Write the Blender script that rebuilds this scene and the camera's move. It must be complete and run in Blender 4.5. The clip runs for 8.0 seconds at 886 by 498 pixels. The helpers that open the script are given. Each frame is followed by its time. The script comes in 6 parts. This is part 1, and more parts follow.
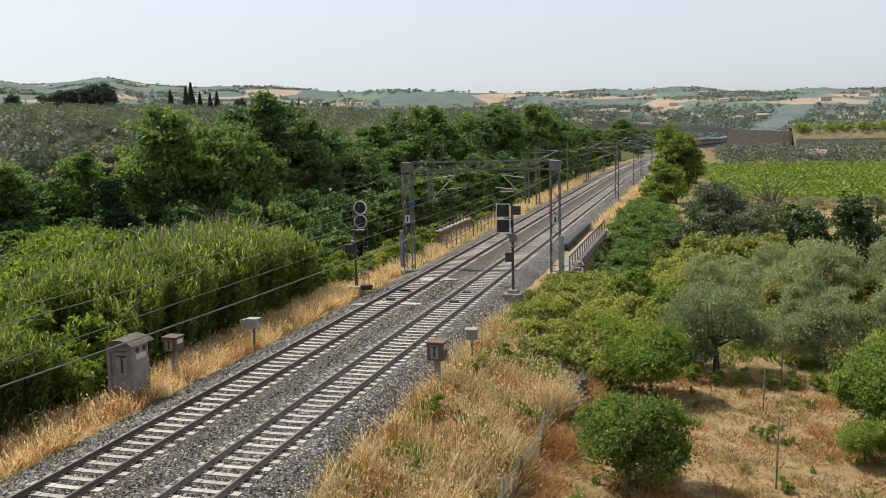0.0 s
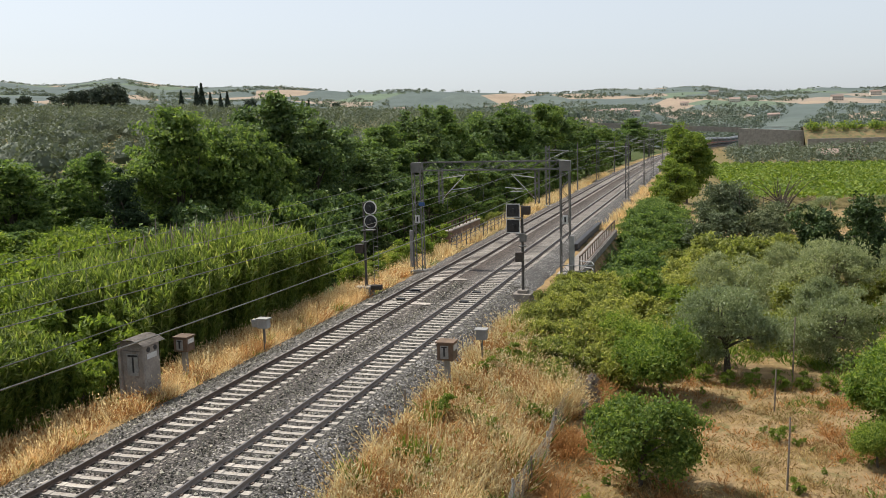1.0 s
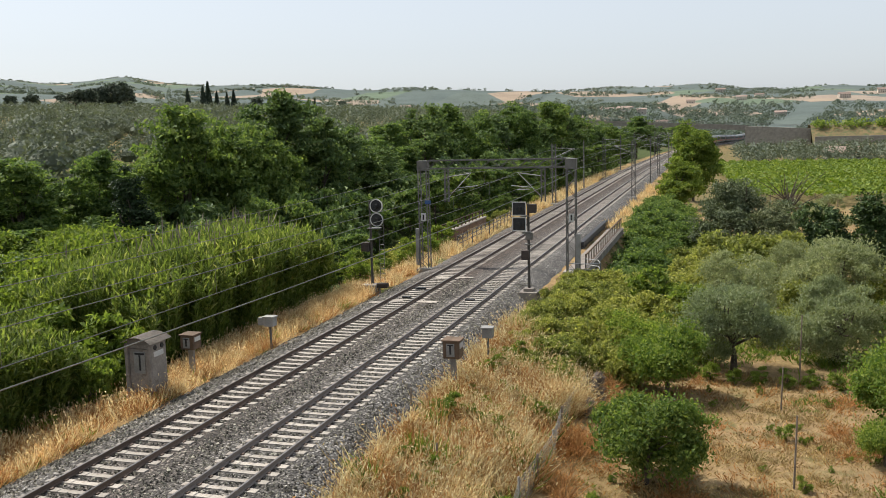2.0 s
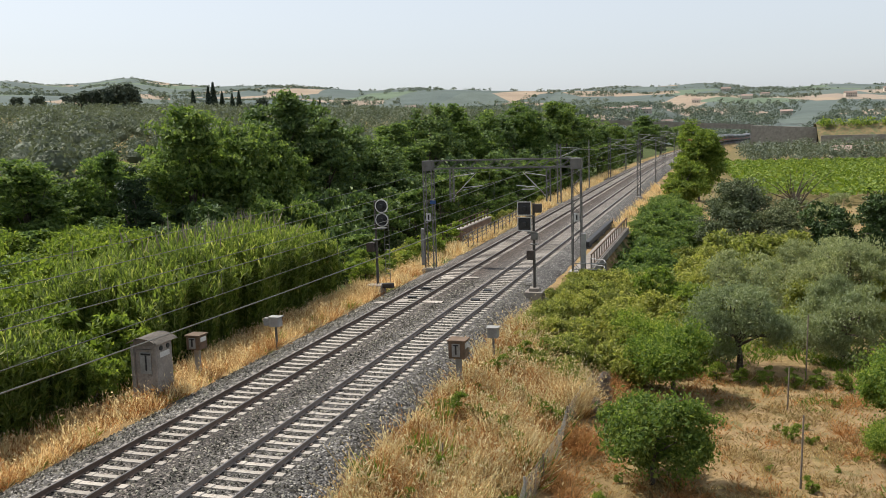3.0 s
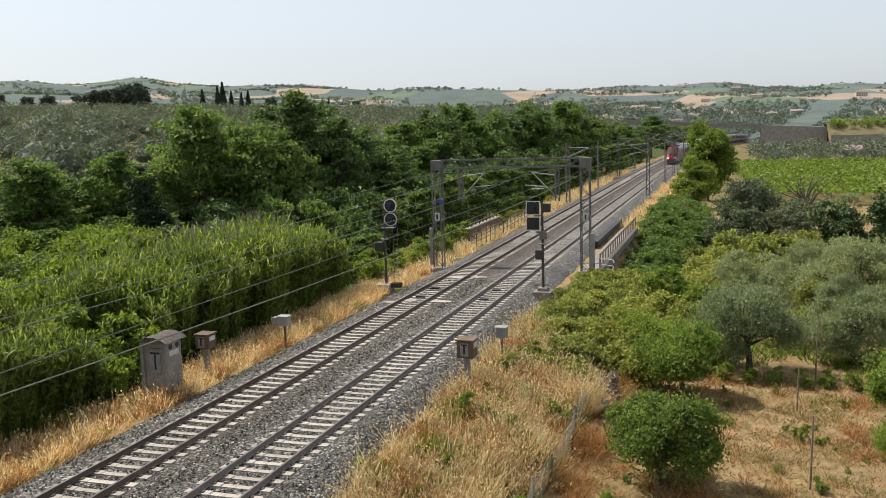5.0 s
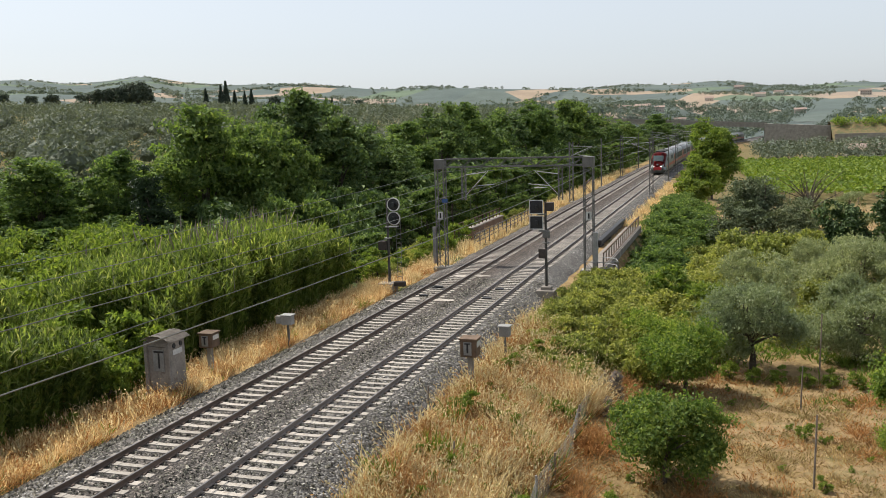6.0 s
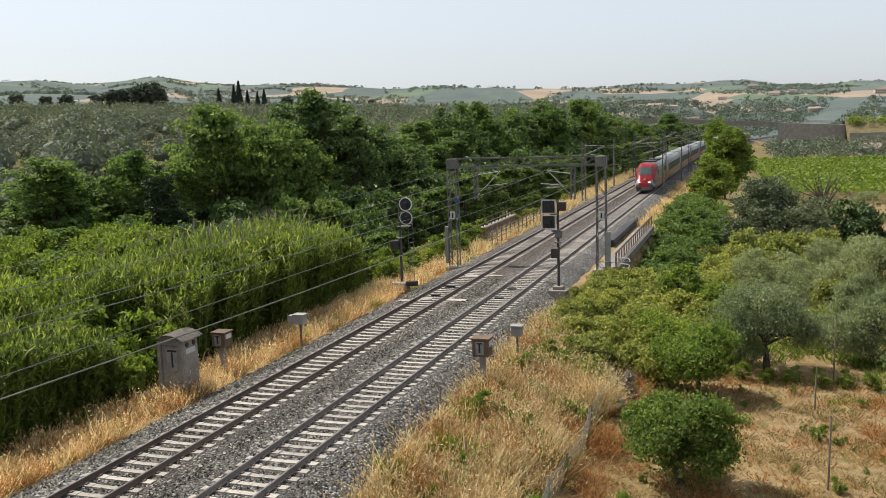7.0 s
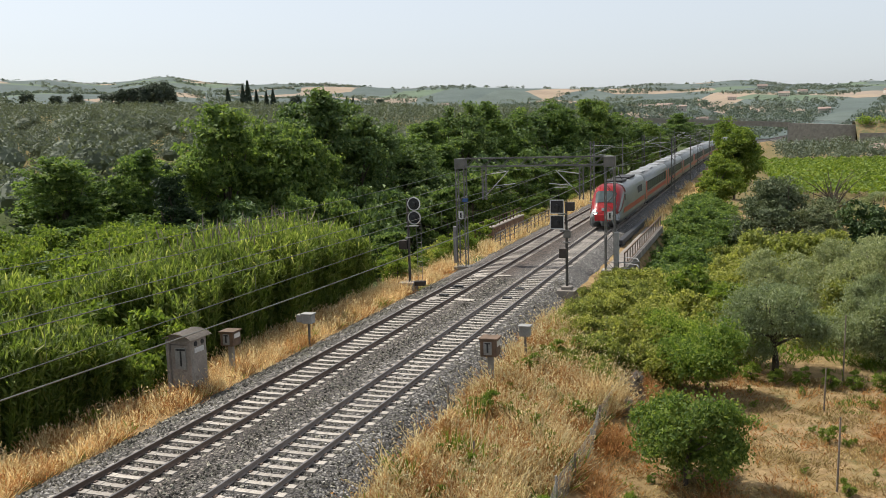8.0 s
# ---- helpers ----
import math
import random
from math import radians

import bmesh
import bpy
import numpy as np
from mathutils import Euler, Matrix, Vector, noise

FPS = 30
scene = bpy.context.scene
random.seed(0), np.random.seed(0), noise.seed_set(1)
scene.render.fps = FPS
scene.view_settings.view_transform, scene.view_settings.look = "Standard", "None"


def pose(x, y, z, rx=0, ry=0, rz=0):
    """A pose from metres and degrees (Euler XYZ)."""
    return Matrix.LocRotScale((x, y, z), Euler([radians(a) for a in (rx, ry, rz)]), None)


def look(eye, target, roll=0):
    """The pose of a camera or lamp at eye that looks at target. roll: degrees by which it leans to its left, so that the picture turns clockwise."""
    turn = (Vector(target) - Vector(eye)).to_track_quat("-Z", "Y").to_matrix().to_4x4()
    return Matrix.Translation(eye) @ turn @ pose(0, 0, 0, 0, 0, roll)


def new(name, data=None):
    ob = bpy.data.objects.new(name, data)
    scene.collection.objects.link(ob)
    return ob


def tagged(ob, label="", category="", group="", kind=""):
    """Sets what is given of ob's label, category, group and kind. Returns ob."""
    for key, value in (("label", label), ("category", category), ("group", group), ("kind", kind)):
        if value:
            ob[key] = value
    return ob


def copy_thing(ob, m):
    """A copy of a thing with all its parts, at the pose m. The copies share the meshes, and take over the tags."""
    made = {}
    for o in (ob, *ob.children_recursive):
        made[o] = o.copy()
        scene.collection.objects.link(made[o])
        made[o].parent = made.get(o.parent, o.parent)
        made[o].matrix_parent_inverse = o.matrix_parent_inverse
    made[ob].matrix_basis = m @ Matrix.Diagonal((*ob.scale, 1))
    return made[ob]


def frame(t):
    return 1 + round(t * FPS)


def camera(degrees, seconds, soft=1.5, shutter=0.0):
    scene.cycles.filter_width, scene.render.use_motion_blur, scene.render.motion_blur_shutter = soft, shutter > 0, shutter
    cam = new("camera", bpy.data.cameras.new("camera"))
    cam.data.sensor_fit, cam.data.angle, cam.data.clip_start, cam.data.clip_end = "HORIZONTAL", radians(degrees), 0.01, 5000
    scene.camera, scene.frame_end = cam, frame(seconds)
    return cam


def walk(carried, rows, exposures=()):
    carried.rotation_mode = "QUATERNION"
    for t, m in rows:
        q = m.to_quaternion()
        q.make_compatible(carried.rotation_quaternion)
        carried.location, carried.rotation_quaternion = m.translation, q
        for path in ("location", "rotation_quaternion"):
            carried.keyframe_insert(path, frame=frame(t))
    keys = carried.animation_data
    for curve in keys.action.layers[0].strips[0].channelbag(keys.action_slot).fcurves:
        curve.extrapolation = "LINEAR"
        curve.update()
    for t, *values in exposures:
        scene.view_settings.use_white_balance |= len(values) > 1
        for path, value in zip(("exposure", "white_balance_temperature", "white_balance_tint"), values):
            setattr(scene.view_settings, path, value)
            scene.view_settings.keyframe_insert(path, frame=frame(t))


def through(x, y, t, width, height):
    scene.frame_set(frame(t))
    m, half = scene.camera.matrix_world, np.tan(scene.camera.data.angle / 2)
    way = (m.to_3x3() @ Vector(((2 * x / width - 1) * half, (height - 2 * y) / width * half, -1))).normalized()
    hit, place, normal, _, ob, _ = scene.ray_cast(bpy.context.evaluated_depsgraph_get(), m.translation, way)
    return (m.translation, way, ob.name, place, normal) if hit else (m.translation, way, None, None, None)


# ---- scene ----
EYE = Vector((16.91, 0.0, 9.49))
FOV = 52.2
# seconds, heading (degrees right of the line), dip, lean
TURNS = [
    (0.0, -15.86, 7.55, -1.38), (0.5, -16.118, 7.545, -1.381), (1.0, -16.492, 7.531, -1.468),
    (1.5, -16.703, 7.608, -1.47), (3.0, -17.219, 7.629, -1.686), (3.5, -17.334, 7.625, -1.702),
    (4.0, -17.439, 7.621, -1.715), (4.5, -17.629, 7.611, -1.692), (6.0, -17.976, 7.706, -1.72),
    (6.5, -18.233, 7.706, -1.762), (7.0, -18.753, 7.705, -1.788), (7.5, -19.065, 7.681, -1.766),
    (8.0, -19.278, 7.701, -1.722)]


def aim(yaw, dip, lean):
    y, d = radians(yaw), radians(dip)
    way = Vector((math.sin(y) * math.cos(d), math.cos(y) * math.cos(d), -math.sin(d)))
    return look(EYE, EYE + way * 100, lean)


cam = camera(FOV, 8.0, soft=0.8)
walk(cam, [(t, aim(y, d, r)) for t, y, d, r in TURNS])

# ---- light ----
SUN_FROM = Vector((-0.98, 0.18, 0.0)).normalized()
SUN_EL = radians(56)
world = bpy.data.worlds.new("world")
scene.world = world
world.use_nodes = True
wn = world.node_tree
sky = wn.nodes.new("ShaderNodeTexSky")
sky.sky_type = "NISHITA"
sky.sun_disc = False
sky.sun_elevation = SUN_EL
sky.sun_rotation = math.atan2(SUN_FROM.x, SUN_FROM.y)
sky.air_density = 1.0
sky.dust_density = 1.8
sky.ozone_density = 1.0
wn.nodes["Background"].inputs["Strength"].default_value = 0.15
pale = wn.nodes.new("ShaderNodeHueSaturation")
pale.inputs["Saturation"].default_value = 0.5
wn.links.new(sky.outputs[0], pale.inputs["Color"])
# summer haze evens the sky out towards a pale blue-white
haze = wn.nodes.new("ShaderNodeMix")
haze.data_type = "RGBA"
haze.inputs[0].default_value = 0.55
haze.inputs[7].default_value = (3.5, 3.85, 4.3, 1)
wn.links.new(pale.outputs[0], haze.inputs[6])
wn.links.new(haze.outputs[2], wn.nodes["Background"].inputs["Color"])
sun_data = bpy.data.lights.new("sun", "SUN")
sun_data.energy, sun_data.angle, sun_data.color = 5.0, radians(0.6), (1.0, 0.95, 0.86)
sun = new("sun", sun_data)
sun_way = SUN_FROM * math.cos(SUN_EL) + Vector((0, 0, math.sin(SUN_EL)))
sun.matrix_world = look(sun_way * 300, (0, 0, 0))
scene.view_settings.exposure = 0.3

# ---- materials ----


def nodes_of(name):
    m = bpy.data.materials.new(name)
    m.use_nodes = True
    nt = m.node_tree
    return m, nt, nt.nodes["Principled BSDF"]


def ramp(nt, fac, stops):
    r = nt.nodes.new("ShaderNodeValToRGB")
    el = r.color_ramp.elements
    while len(el) < len(stops):
        el.new(0.5)
    for e, (p, c) in zip(el, stops):
        e.position, e.color = p, (*c, 1)
    nt.links.new(fac, r.inputs[0])
    return r.outputs[0]


def noise_tex(nt, scale, detail=4, rough=0.6, coord="Object", stretch=(1, 1, 1)):
    tc = nt.nodes.new("ShaderNodeTexCoord")
    mp = nt.nodes.new("ShaderNodeMapping")
    mp.inputs["Scale"].default_value = stretch
    n = nt.nodes.new("ShaderNodeTexNoise")
    n.inputs["Scale"].default_value = scale
    n.inputs["Detail"].default_value = detail
    n.inputs["Roughness"].default_value = rough
    nt.links.new(tc.outputs[coord], mp.inputs[0])
    nt.links.new(mp.outputs[0], n.inputs["Vector"])
    return n.outputs["Fac"]


def mixed(nt, fac, a, b, mode="MIX"):
    m = nt.nodes.new("ShaderNodeMix")
    m.data_type, m.blend_type = "RGBA", mode
    for sock, v in ((0, fac), (6, a), (7, b)):
        if isinstance(v, (int, float)):
            m.inputs[sock].default_value = v
        elif isinstance(v, tuple):
            m.inputs[sock].default_value = (*v, 1)
        else:
            nt.links.new(v, m.inputs[sock])
    return m.outputs[2]


def bump(nt, bsdf, height, strength=0.4, dist=0.02):
    b = nt.nodes.new("ShaderNodeBump")
    b.inputs["Strength"].default_value = strength
    b.inputs["Distance"].default_value = dist
    nt.links.new(height, b.inputs["Height"])
    nt.links.new(b.outputs[0], bsdf.inputs["Normal"])


def surface(name, dark, light, big=0.8, fine=18.0, rough=0.8, metal=0.0, relief=0.3, stain=None, stain_at=0.62, spread=0.25):
    """A weathered solid: two scales of variation, fine relief, a stain and a small change from piece to piece."""
    m, nt, b = nodes_of(name)
    n1, n2 = noise_tex(nt, big, 3), noise_tex(nt, fine, 6, 0.7)
    c = ramp(nt, n1, [(0.3, dark), (0.7, light)])
    g = ramp(nt, n2, [(0.25, (0.62, 0.62, 0.62)), (0.75, (1.15, 1.15, 1.15))])
    c = mixed(nt, 1.0, c, g, "MULTIPLY")
    if stain:
        n3 = noise_tex(nt, big * 2.7, 5, 0.7)
        f = ramp(nt, n3, [(stain_at, (0, 0, 0)), (stain_at + 0.12, (0.8, 0.8, 0.8))])
        c = mixed(nt, f, c, stain)
    oi = nt.nodes.new("ShaderNodeObjectInfo")
    t = ramp(nt, oi.outputs["Random"], [(0, (1 - spread,) * 3), (1, (1 + spread * 0.4,) * 3)])
    c = mixed(nt, 1.0, c, t, "MULTIPLY")
    nt.links.new(c, b.inputs["Base Color"])
    b.inputs["Roughness"].default_value, b.inputs["Metallic"].default_value = rough, metal
    bump(nt, b, n2, relief, 0.015)
    return m


def leaves(name, stops, through=0.35, rough=0.62, patch=None, patch_scale=0.35, glow=(1.2, 1.2, 0.7)):
    """Leaf blades: each takes its own tint; light passes through."""
    m, nt, b = nodes_of(name)
    geo = nt.nodes.new("ShaderNodeNewGeometry")
    c = ramp(nt, geo.outputs["Random Per Island"], stops)
    n = noise_tex(nt, patch_scale, 3)
    c = mixed(nt, 1.0, c, ramp(nt, n, [(0.3, (0.72, 0.75, 0.7)), (0.7, (1.2, 1.15, 1.05))]), "MULTIPLY")
    if patch:
        f = ramp(nt, noise_tex(nt, patch_scale * 2.2, 4), [(0.56, (0, 0, 0)), (0.7, (0.75, 0.75, 0.75))])
        c = mixed(nt, f, c, patch)
    oi = nt.nodes.new("ShaderNodeObjectInfo")
    c = mixed(nt, 1.0, c, ramp(nt, oi.outputs["Random"], [(0, (0.8, 0.84, 0.8)), (1, (1.15, 1.1, 1.0))]), "MULTIPLY")
    nt.links.new(c, b.inputs["Base Color"])
    b.inputs["Roughness"].default_value = rough
    b.inputs["Specular IOR Level"].default_value = 0.38
    tr = nt.nodes.new("ShaderNodeBsdfTranslucent")
    nt.links.new(mixed(nt, 1.0, c, glow, "MULTIPLY"), tr.inputs["Color"])
    mx = nt.nodes.new("ShaderNodeMixShader")
    mx.inputs[0].default_value = through
    out = nt.nodes["Material Output"]
    nt.links.new(b.outputs[0], mx.inputs[1])
    nt.links.new(tr.outputs[0], mx.inputs[2])
    nt.links.new(mx.outputs[0], out.inputs[0])
    return m


LEAF_LOCUST = leaves("locust_leaf", [(0, (0.075, 0.13, 0.046)), (0.5, (0.128, 0.20, 0.062)), (0.9, (0.19, 0.27, 0.085)), (1, (0.26, 0.33, 0.115))], 0.52)
LEAF_DARK = leaves("ivy_leaf", [(0, (0.012, 0.03, 0.010)), (0.7, (0.03, 0.06, 0.018)), (1, (0.05, 0.08, 0.03))], 0.15)
LEAF_BRIGHT = leaves("young_leaf", [(0, (0.105, 0.165, 0.032)), (0.6, (0.19, 0.265, 0.052)), (1, (0.30, 0.36, 0.09))], 0.55)
LEAF_OLIVE = leaves("olive_leaf", [(0, (0.18, 0.22, 0.135)), (0.5, (0.28, 0.325, 0.21)), (0.85, (0.345, 0.39, 0.265)), (1, (0.39, 0.42, 0.305))], 0.45, 0.6)
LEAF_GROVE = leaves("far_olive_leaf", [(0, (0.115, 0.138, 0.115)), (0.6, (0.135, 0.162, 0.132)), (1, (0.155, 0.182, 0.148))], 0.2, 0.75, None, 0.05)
LEAF_FRUIT = leaves("fruit_tree_leaf", [(0, (0.085, 0.15, 0.03)), (0.6, (0.19, 0.275, 0.055)), (1, (0.34, 0.40, 0.11))], 0.58)
LEAF_OAK = leaves("oak_leaf", [(0, (0.075, 0.10, 0.058)), (0.6, (0.135, 0.165, 0.095)), (1, (0.21, 0.24, 0.15))], 0.2)
LEAF_APRICOT = leaves("apricot_leaf", [(0, (0.08, 0.135, 0.035)), (0.6, (0.16, 0.235, 0.055)), (1, (0.29, 0.35, 0.10))], 0.52)
LEAF_PEAR = leaves("pear_leaf", [(0, (0.03, 0.055, 0.018)), (0.6, (0.055, 0.10, 0.028)), (1, (0.10, 0.15, 0.05))], 0.2)
LEAF_ELM = leaves("elm_leaf", [(0, (0.062, 0.108, 0.045)), (0.5, (0.108, 0.172, 0.062)), (0.9, (0.165, 0.24, 0.085)), (1, (0.23, 0.29, 0.115))], 0.36)
LEAF_BRAMBLE = leaves("bramble_leaf", [(0, (0.125, 0.155, 0.042)), (0.5, (0.265, 0.295, 0.085)), (1, (0.44, 0.45, 0.18))], 0.55, 0.6, (0.27, 0.31, 0.095))
LEAF_REED = leaves("reed_leaf", [(0, (0.09, 0.135, 0.034)), (0.5, (0.19, 0.255, 0.062)), (0.9, (0.29, 0.345, 0.10)), (1, (0.40, 0.40, 0.18))], 0.62, 0.6)
LEAF_VINE = leaves("vine_leaf", [(0, (0.08, 0.14, 0.022)), (0.6, (0.15, 0.22, 0.035)), (1, (0.22, 0.29, 0.055))], 0.35)
# ridge cypress and pine needles: colour lightened to paint in the haze
LEAF_CYPRESS_HAZED = leaves("hazed_cypress_needle", [(0, (0.032, 0.05, 0.04)), (1, (0.06, 0.085, 0.062))], 0.05)
LEAF_PINE_HAZED = leaves("hazed_pine_needle", [(0, (0.05, 0.072, 0.06)), (0.6, (0.075, 0.10, 0.08)), (1, (0.10, 0.125, 0.095))], 0.1)
# aerial haze painted into the leaf colour: paler and bluer than real foliage
LEAF_FAR_HAZED = leaves("hazed_wood_leaf", [(0, (0.125, 0.155, 0.155)), (0.6, (0.155, 0.185, 0.18)), (1, (0.19, 0.22, 0.205))], 0.25, 0.8, None, 0.004)
STRAW = leaves("dry_grass_blade", [(0, (0.42, 0.28, 0.15)), (0.3, (0.60, 0.46, 0.28)), (0.7, (0.77, 0.65, 0.45)), (1, (0.87, 0.80, 0.63))], 0.6, 0.7, (0.56, 0.32, 0.14), 0.9, (1.05, 1.0, 0.85))
RUSTY_BLADE = leaves("rusty_weed_blade", [(0, (0.30, 0.14, 0.06)), (0.6, (0.48, 0.25, 0.11)), (1, (0.62, 0.38, 0.19))], 0.5, 0.8, None, 0.9, (1.05, 1.0, 0.85))
GREEN_BLADE = leaves("green_weed_blade", [(0, (0.08, 0.14, 0.02)), (0.6, (0.16, 0.24, 0.035)), (1, (0.30, 0.33, 0.08))], 0.42)
BARK = surface("bark", (0.07, 0.055, 0.04), (0.16, 0.13, 0.10), 2, 25, 0.9, 0, 0.7)
CONCRETE = surface("concrete", (0.24, 0.22, 0.19), (0.38, 0.355, 0.31), 0.7, 14, 0.85, 0, 0.35, (0.16, 0.14, 0.11))
CONCRETE_DARK = surface("weathered_concrete", (0.19, 0.165, 0.14), (0.33, 0.29, 0.25), 0.9, 12, 0.9, 0, 0.4, (0.10, 0.075, 0.05), 0.58)
SLEEPER = surface("sleeper_concrete", (0.29, 0.25, 0.215), (0.45, 0.405, 0.35), 1.5, 20, 0.85, 0, 0.3, (0.20, 0.15, 0.11), 0.58)
RAIL_RUST = surface("rail_rust", (0.10, 0.068, 0.05), (0.18, 0.125, 0.095), 0.6, 30, 0.7, 0.1, 0.3)
# paler rail coat: dust, plus side light put into the colour
RAIL_DUSTY_LIT = surface("rail_dust_side_lit", (0.22, 0.18, 0.155), (0.32, 0.27, 0.235), 0.6, 30, 0.75, 0.05, 0.3)
RAIL_TOP = surface("rail_head", (0.22, 0.19, 0.17), (0.32, 0.29, 0.27), 0.6, 40, 0.35, 0.8, 0.1)
STEEL = surface("galvanised_steel", (0.13, 0.125, 0.115), (0.22, 0.21, 0.195), 1.0, 30, 0.6, 0.3, 0.15, (0.20, 0.12, 0.07), 0.66)
STEEL_LIGHT = surface("bright_steel", (0.36, 0.36, 0.35), (0.48, 0.48, 0.46), 1.0, 30, 0.55, 0.2, 0.1)
RUST_BOX = surface("rusty_brown_paint", (0.10, 0.065, 0.04), (0.19, 0.12, 0.075), 2.0, 20, 0.75, 0.1, 0.3, (0.28, 0.2, 0.13), 0.66)
DARK_POLE = surface("dark_pole_paint", (0.05, 0.045, 0.04), (0.095, 0.085, 0.075), 1.5, 20, 0.7, 0.2, 0.2)
DARK_BOX = surface("dark_brown_box", (0.035, 0.027, 0.022), (0.07, 0.052, 0.042), 2.0, 20, 0.7, 0.1, 0.2)
WHITE_PAINT = surface("white_paint", (0.5, 0.49, 0.46), (0.68, 0.67, 0.64), 2.0, 20, 0.6, 0, 0.1)
BLACK_PAINT = surface("black_paint", (0.012, 0.012, 0.013), (0.025, 0.025, 0.026), 2.0, 20, 0.6, 0, 0.1)
BLUE_PAINT = surface("blue_paint", (0.03, 0.09, 0.25), (0.05, 0.13, 0.33), 2.0, 20, 0.5, 0, 0.1)
GREY_PAINT = surface("grey_paint", (0.24, 0.235, 0.22), (0.36, 0.35, 0.33), 2.0, 20, 0.6, 0, 0.1, (0.22, 0.18, 0.14), 0.66)
BRICK = surface("old_masonry", (0.16, 0.10, 0.07), (0.28, 0.19, 0.14), 0.8, 9, 0.9, 0, 0.6, (0.3, 0.27, 0.22), 0.6)
WIRE = surface("copper_wire", (0.14, 0.14, 0.13), (0.22, 0.22, 0.20), 1.0, 8, 0.5, 0.5, 0.0)
FENCE_WIRE = surface("fence_wire", (0.33, 0.33, 0.31), (0.45, 0.45, 0.43), 1.0, 8, 0.5, 0.5, 0.0)
TIMBER = surface("weathered_timber", (0.17, 0.13, 0.10), (0.30, 0.25, 0.20), 2.0, 22, 0.9, 0, 0.5)
TRAIN_RED = surface("train_red", (0.40, 0.018, 0.022), (0.47, 0.026, 0.028), 0.5, 6, 0.28, 0, 0.0, None, 0.6, 0.02)
TRAIN_SILVER = surface("train_silver", (0.18, 0.19, 0.188), (0.24, 0.25, 0.248), 0.5, 6, 0.4, 0.2, 0.0, None, 0.6, 0.04)
TRAIN_ROOF = surface("train_roof", (0.20, 0.205, 0.205), (0.28, 0.285, 0.285), 0.5, 4, 0.5, 0.1, 0.0, (0.3, 0.29, 0.28), 0.62, 0.05)
TRAIN_DARK = surface("train_underframe", (0.02, 0.02, 0.022), (0.05, 0.048, 0.045), 1.0, 8, 0.7, 0.1, 0.2)
TRAIN_GLASS = surface("train_glass", (0.02, 0.04, 0.034), (0.04, 0.065, 0.055), 0.3, 2, 0.4, 0, 0.0, None, 0.6, 0.05)
TRAIN_GLASS.node_tree.nodes["Principled BSDF"].inputs["Specular IOR Level"].default_value = 0.1
WINDSCREEN = surface("windscreen_glass", (0.03, 0.045, 0.045), (0.05, 0.065, 0.065), 0.3, 2, 0.06, 0, 0.0, None, 0.6, 0.02)
TRAIN_STRIPE = surface("train_stripe", (0.34, 0.022, 0.02), (0.41, 0.034, 0.028), 0.5, 5, 0.35, 0, 0.0, None, 0.6, 0.03)
PLASTER = surface("pale_plaster", (0.46, 0.40, 0.33), (0.62, 0.56, 0.48), 0.2, 3, 0.9, 0, 0.1)
DRY_BANK = surface("dry_grass_bank", (0.13, 0.10, 0.045), (0.24, 0.165, 0.075), 0.25, 1.5, 0.95, 0, 0.5, (0.06, 0.085, 0.03), 0.46)
ROOF_TILE = surface("clay_roof", (0.24, 0.17, 0.14), (0.32, 0.24, 0.20), 0.4, 4, 0.9, 0, 0.3)
DARK_PANE = surface("dark_window", (0.02, 0.022, 0.025), (0.05, 0.05, 0.055), 1, 3, 0.2, 0, 0.0)


def emitter(name, colour, strength):
    m, nt, b = nodes_of(name)
    b.inputs["Emission Color"].default_value = (*colour, 1)
    b.inputs["Emission Strength"].default_value = strength
    return m


HEADLIGHT = emitter("headlight_glow", (1, 0.95, 0.85), 1.3)


def ballast_material():
    m, nt, b = nodes_of("ballast_stone")
    tc = nt.nodes.new("ShaderNodeTexCoord")
    v = nt.nodes.new("ShaderNodeTexVoronoi")
    v.inputs["Scale"].default_value = 13
    nt.links.new(tc.outputs["Object"], v.inputs["Vector"])
    sep = nt.nodes.new("ShaderNodeSeparateColor")
    nt.links.new(v.outputs["Color"], sep.inputs[0])
    c = ramp(nt, sep.outputs[0], [(0, (0.04, 0.036, 0.033)), (0.5, (0.11, 0.102, 0.095)), (0.85, (0.23, 0.22, 0.205)), (1, (0.46, 0.44, 0.41))])
    # shade in the gaps between stones, painted as darker cell edges
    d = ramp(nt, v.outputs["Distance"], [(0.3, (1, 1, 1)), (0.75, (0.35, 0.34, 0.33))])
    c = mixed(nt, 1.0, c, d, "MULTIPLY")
    big = noise_tex(nt, 0.35, 4)
    c = mixed(nt, 1.0, c, ramp(nt, big, [(0.35, (0.72, 0.68, 0.64)), (0.65, (1.15, 1.15, 1.15))]), "MULTIPLY")
    at = nt.nodes.new("ShaderNodeAttribute")
    at.attribute_name = "oily"
    c = mixed(nt, at.outputs["Fac"], c, mixed(nt, 1.0, c, (0.52, 0.40, 0.33), "MULTIPLY"))
    nt.links.new(c, b.inputs["Base Color"])
    b.inputs["Roughness"].default_value = 0.9
    inv = nt.nodes.new("ShaderNodeMath")
    inv.operation = "SUBTRACT"
    inv.inputs[0].default_value = 1
    nt.links.new(v.outputs["Distance"], inv.inputs[1])
    bump(nt, b, inv.outputs[0], 1.0, 0.05)
    return m


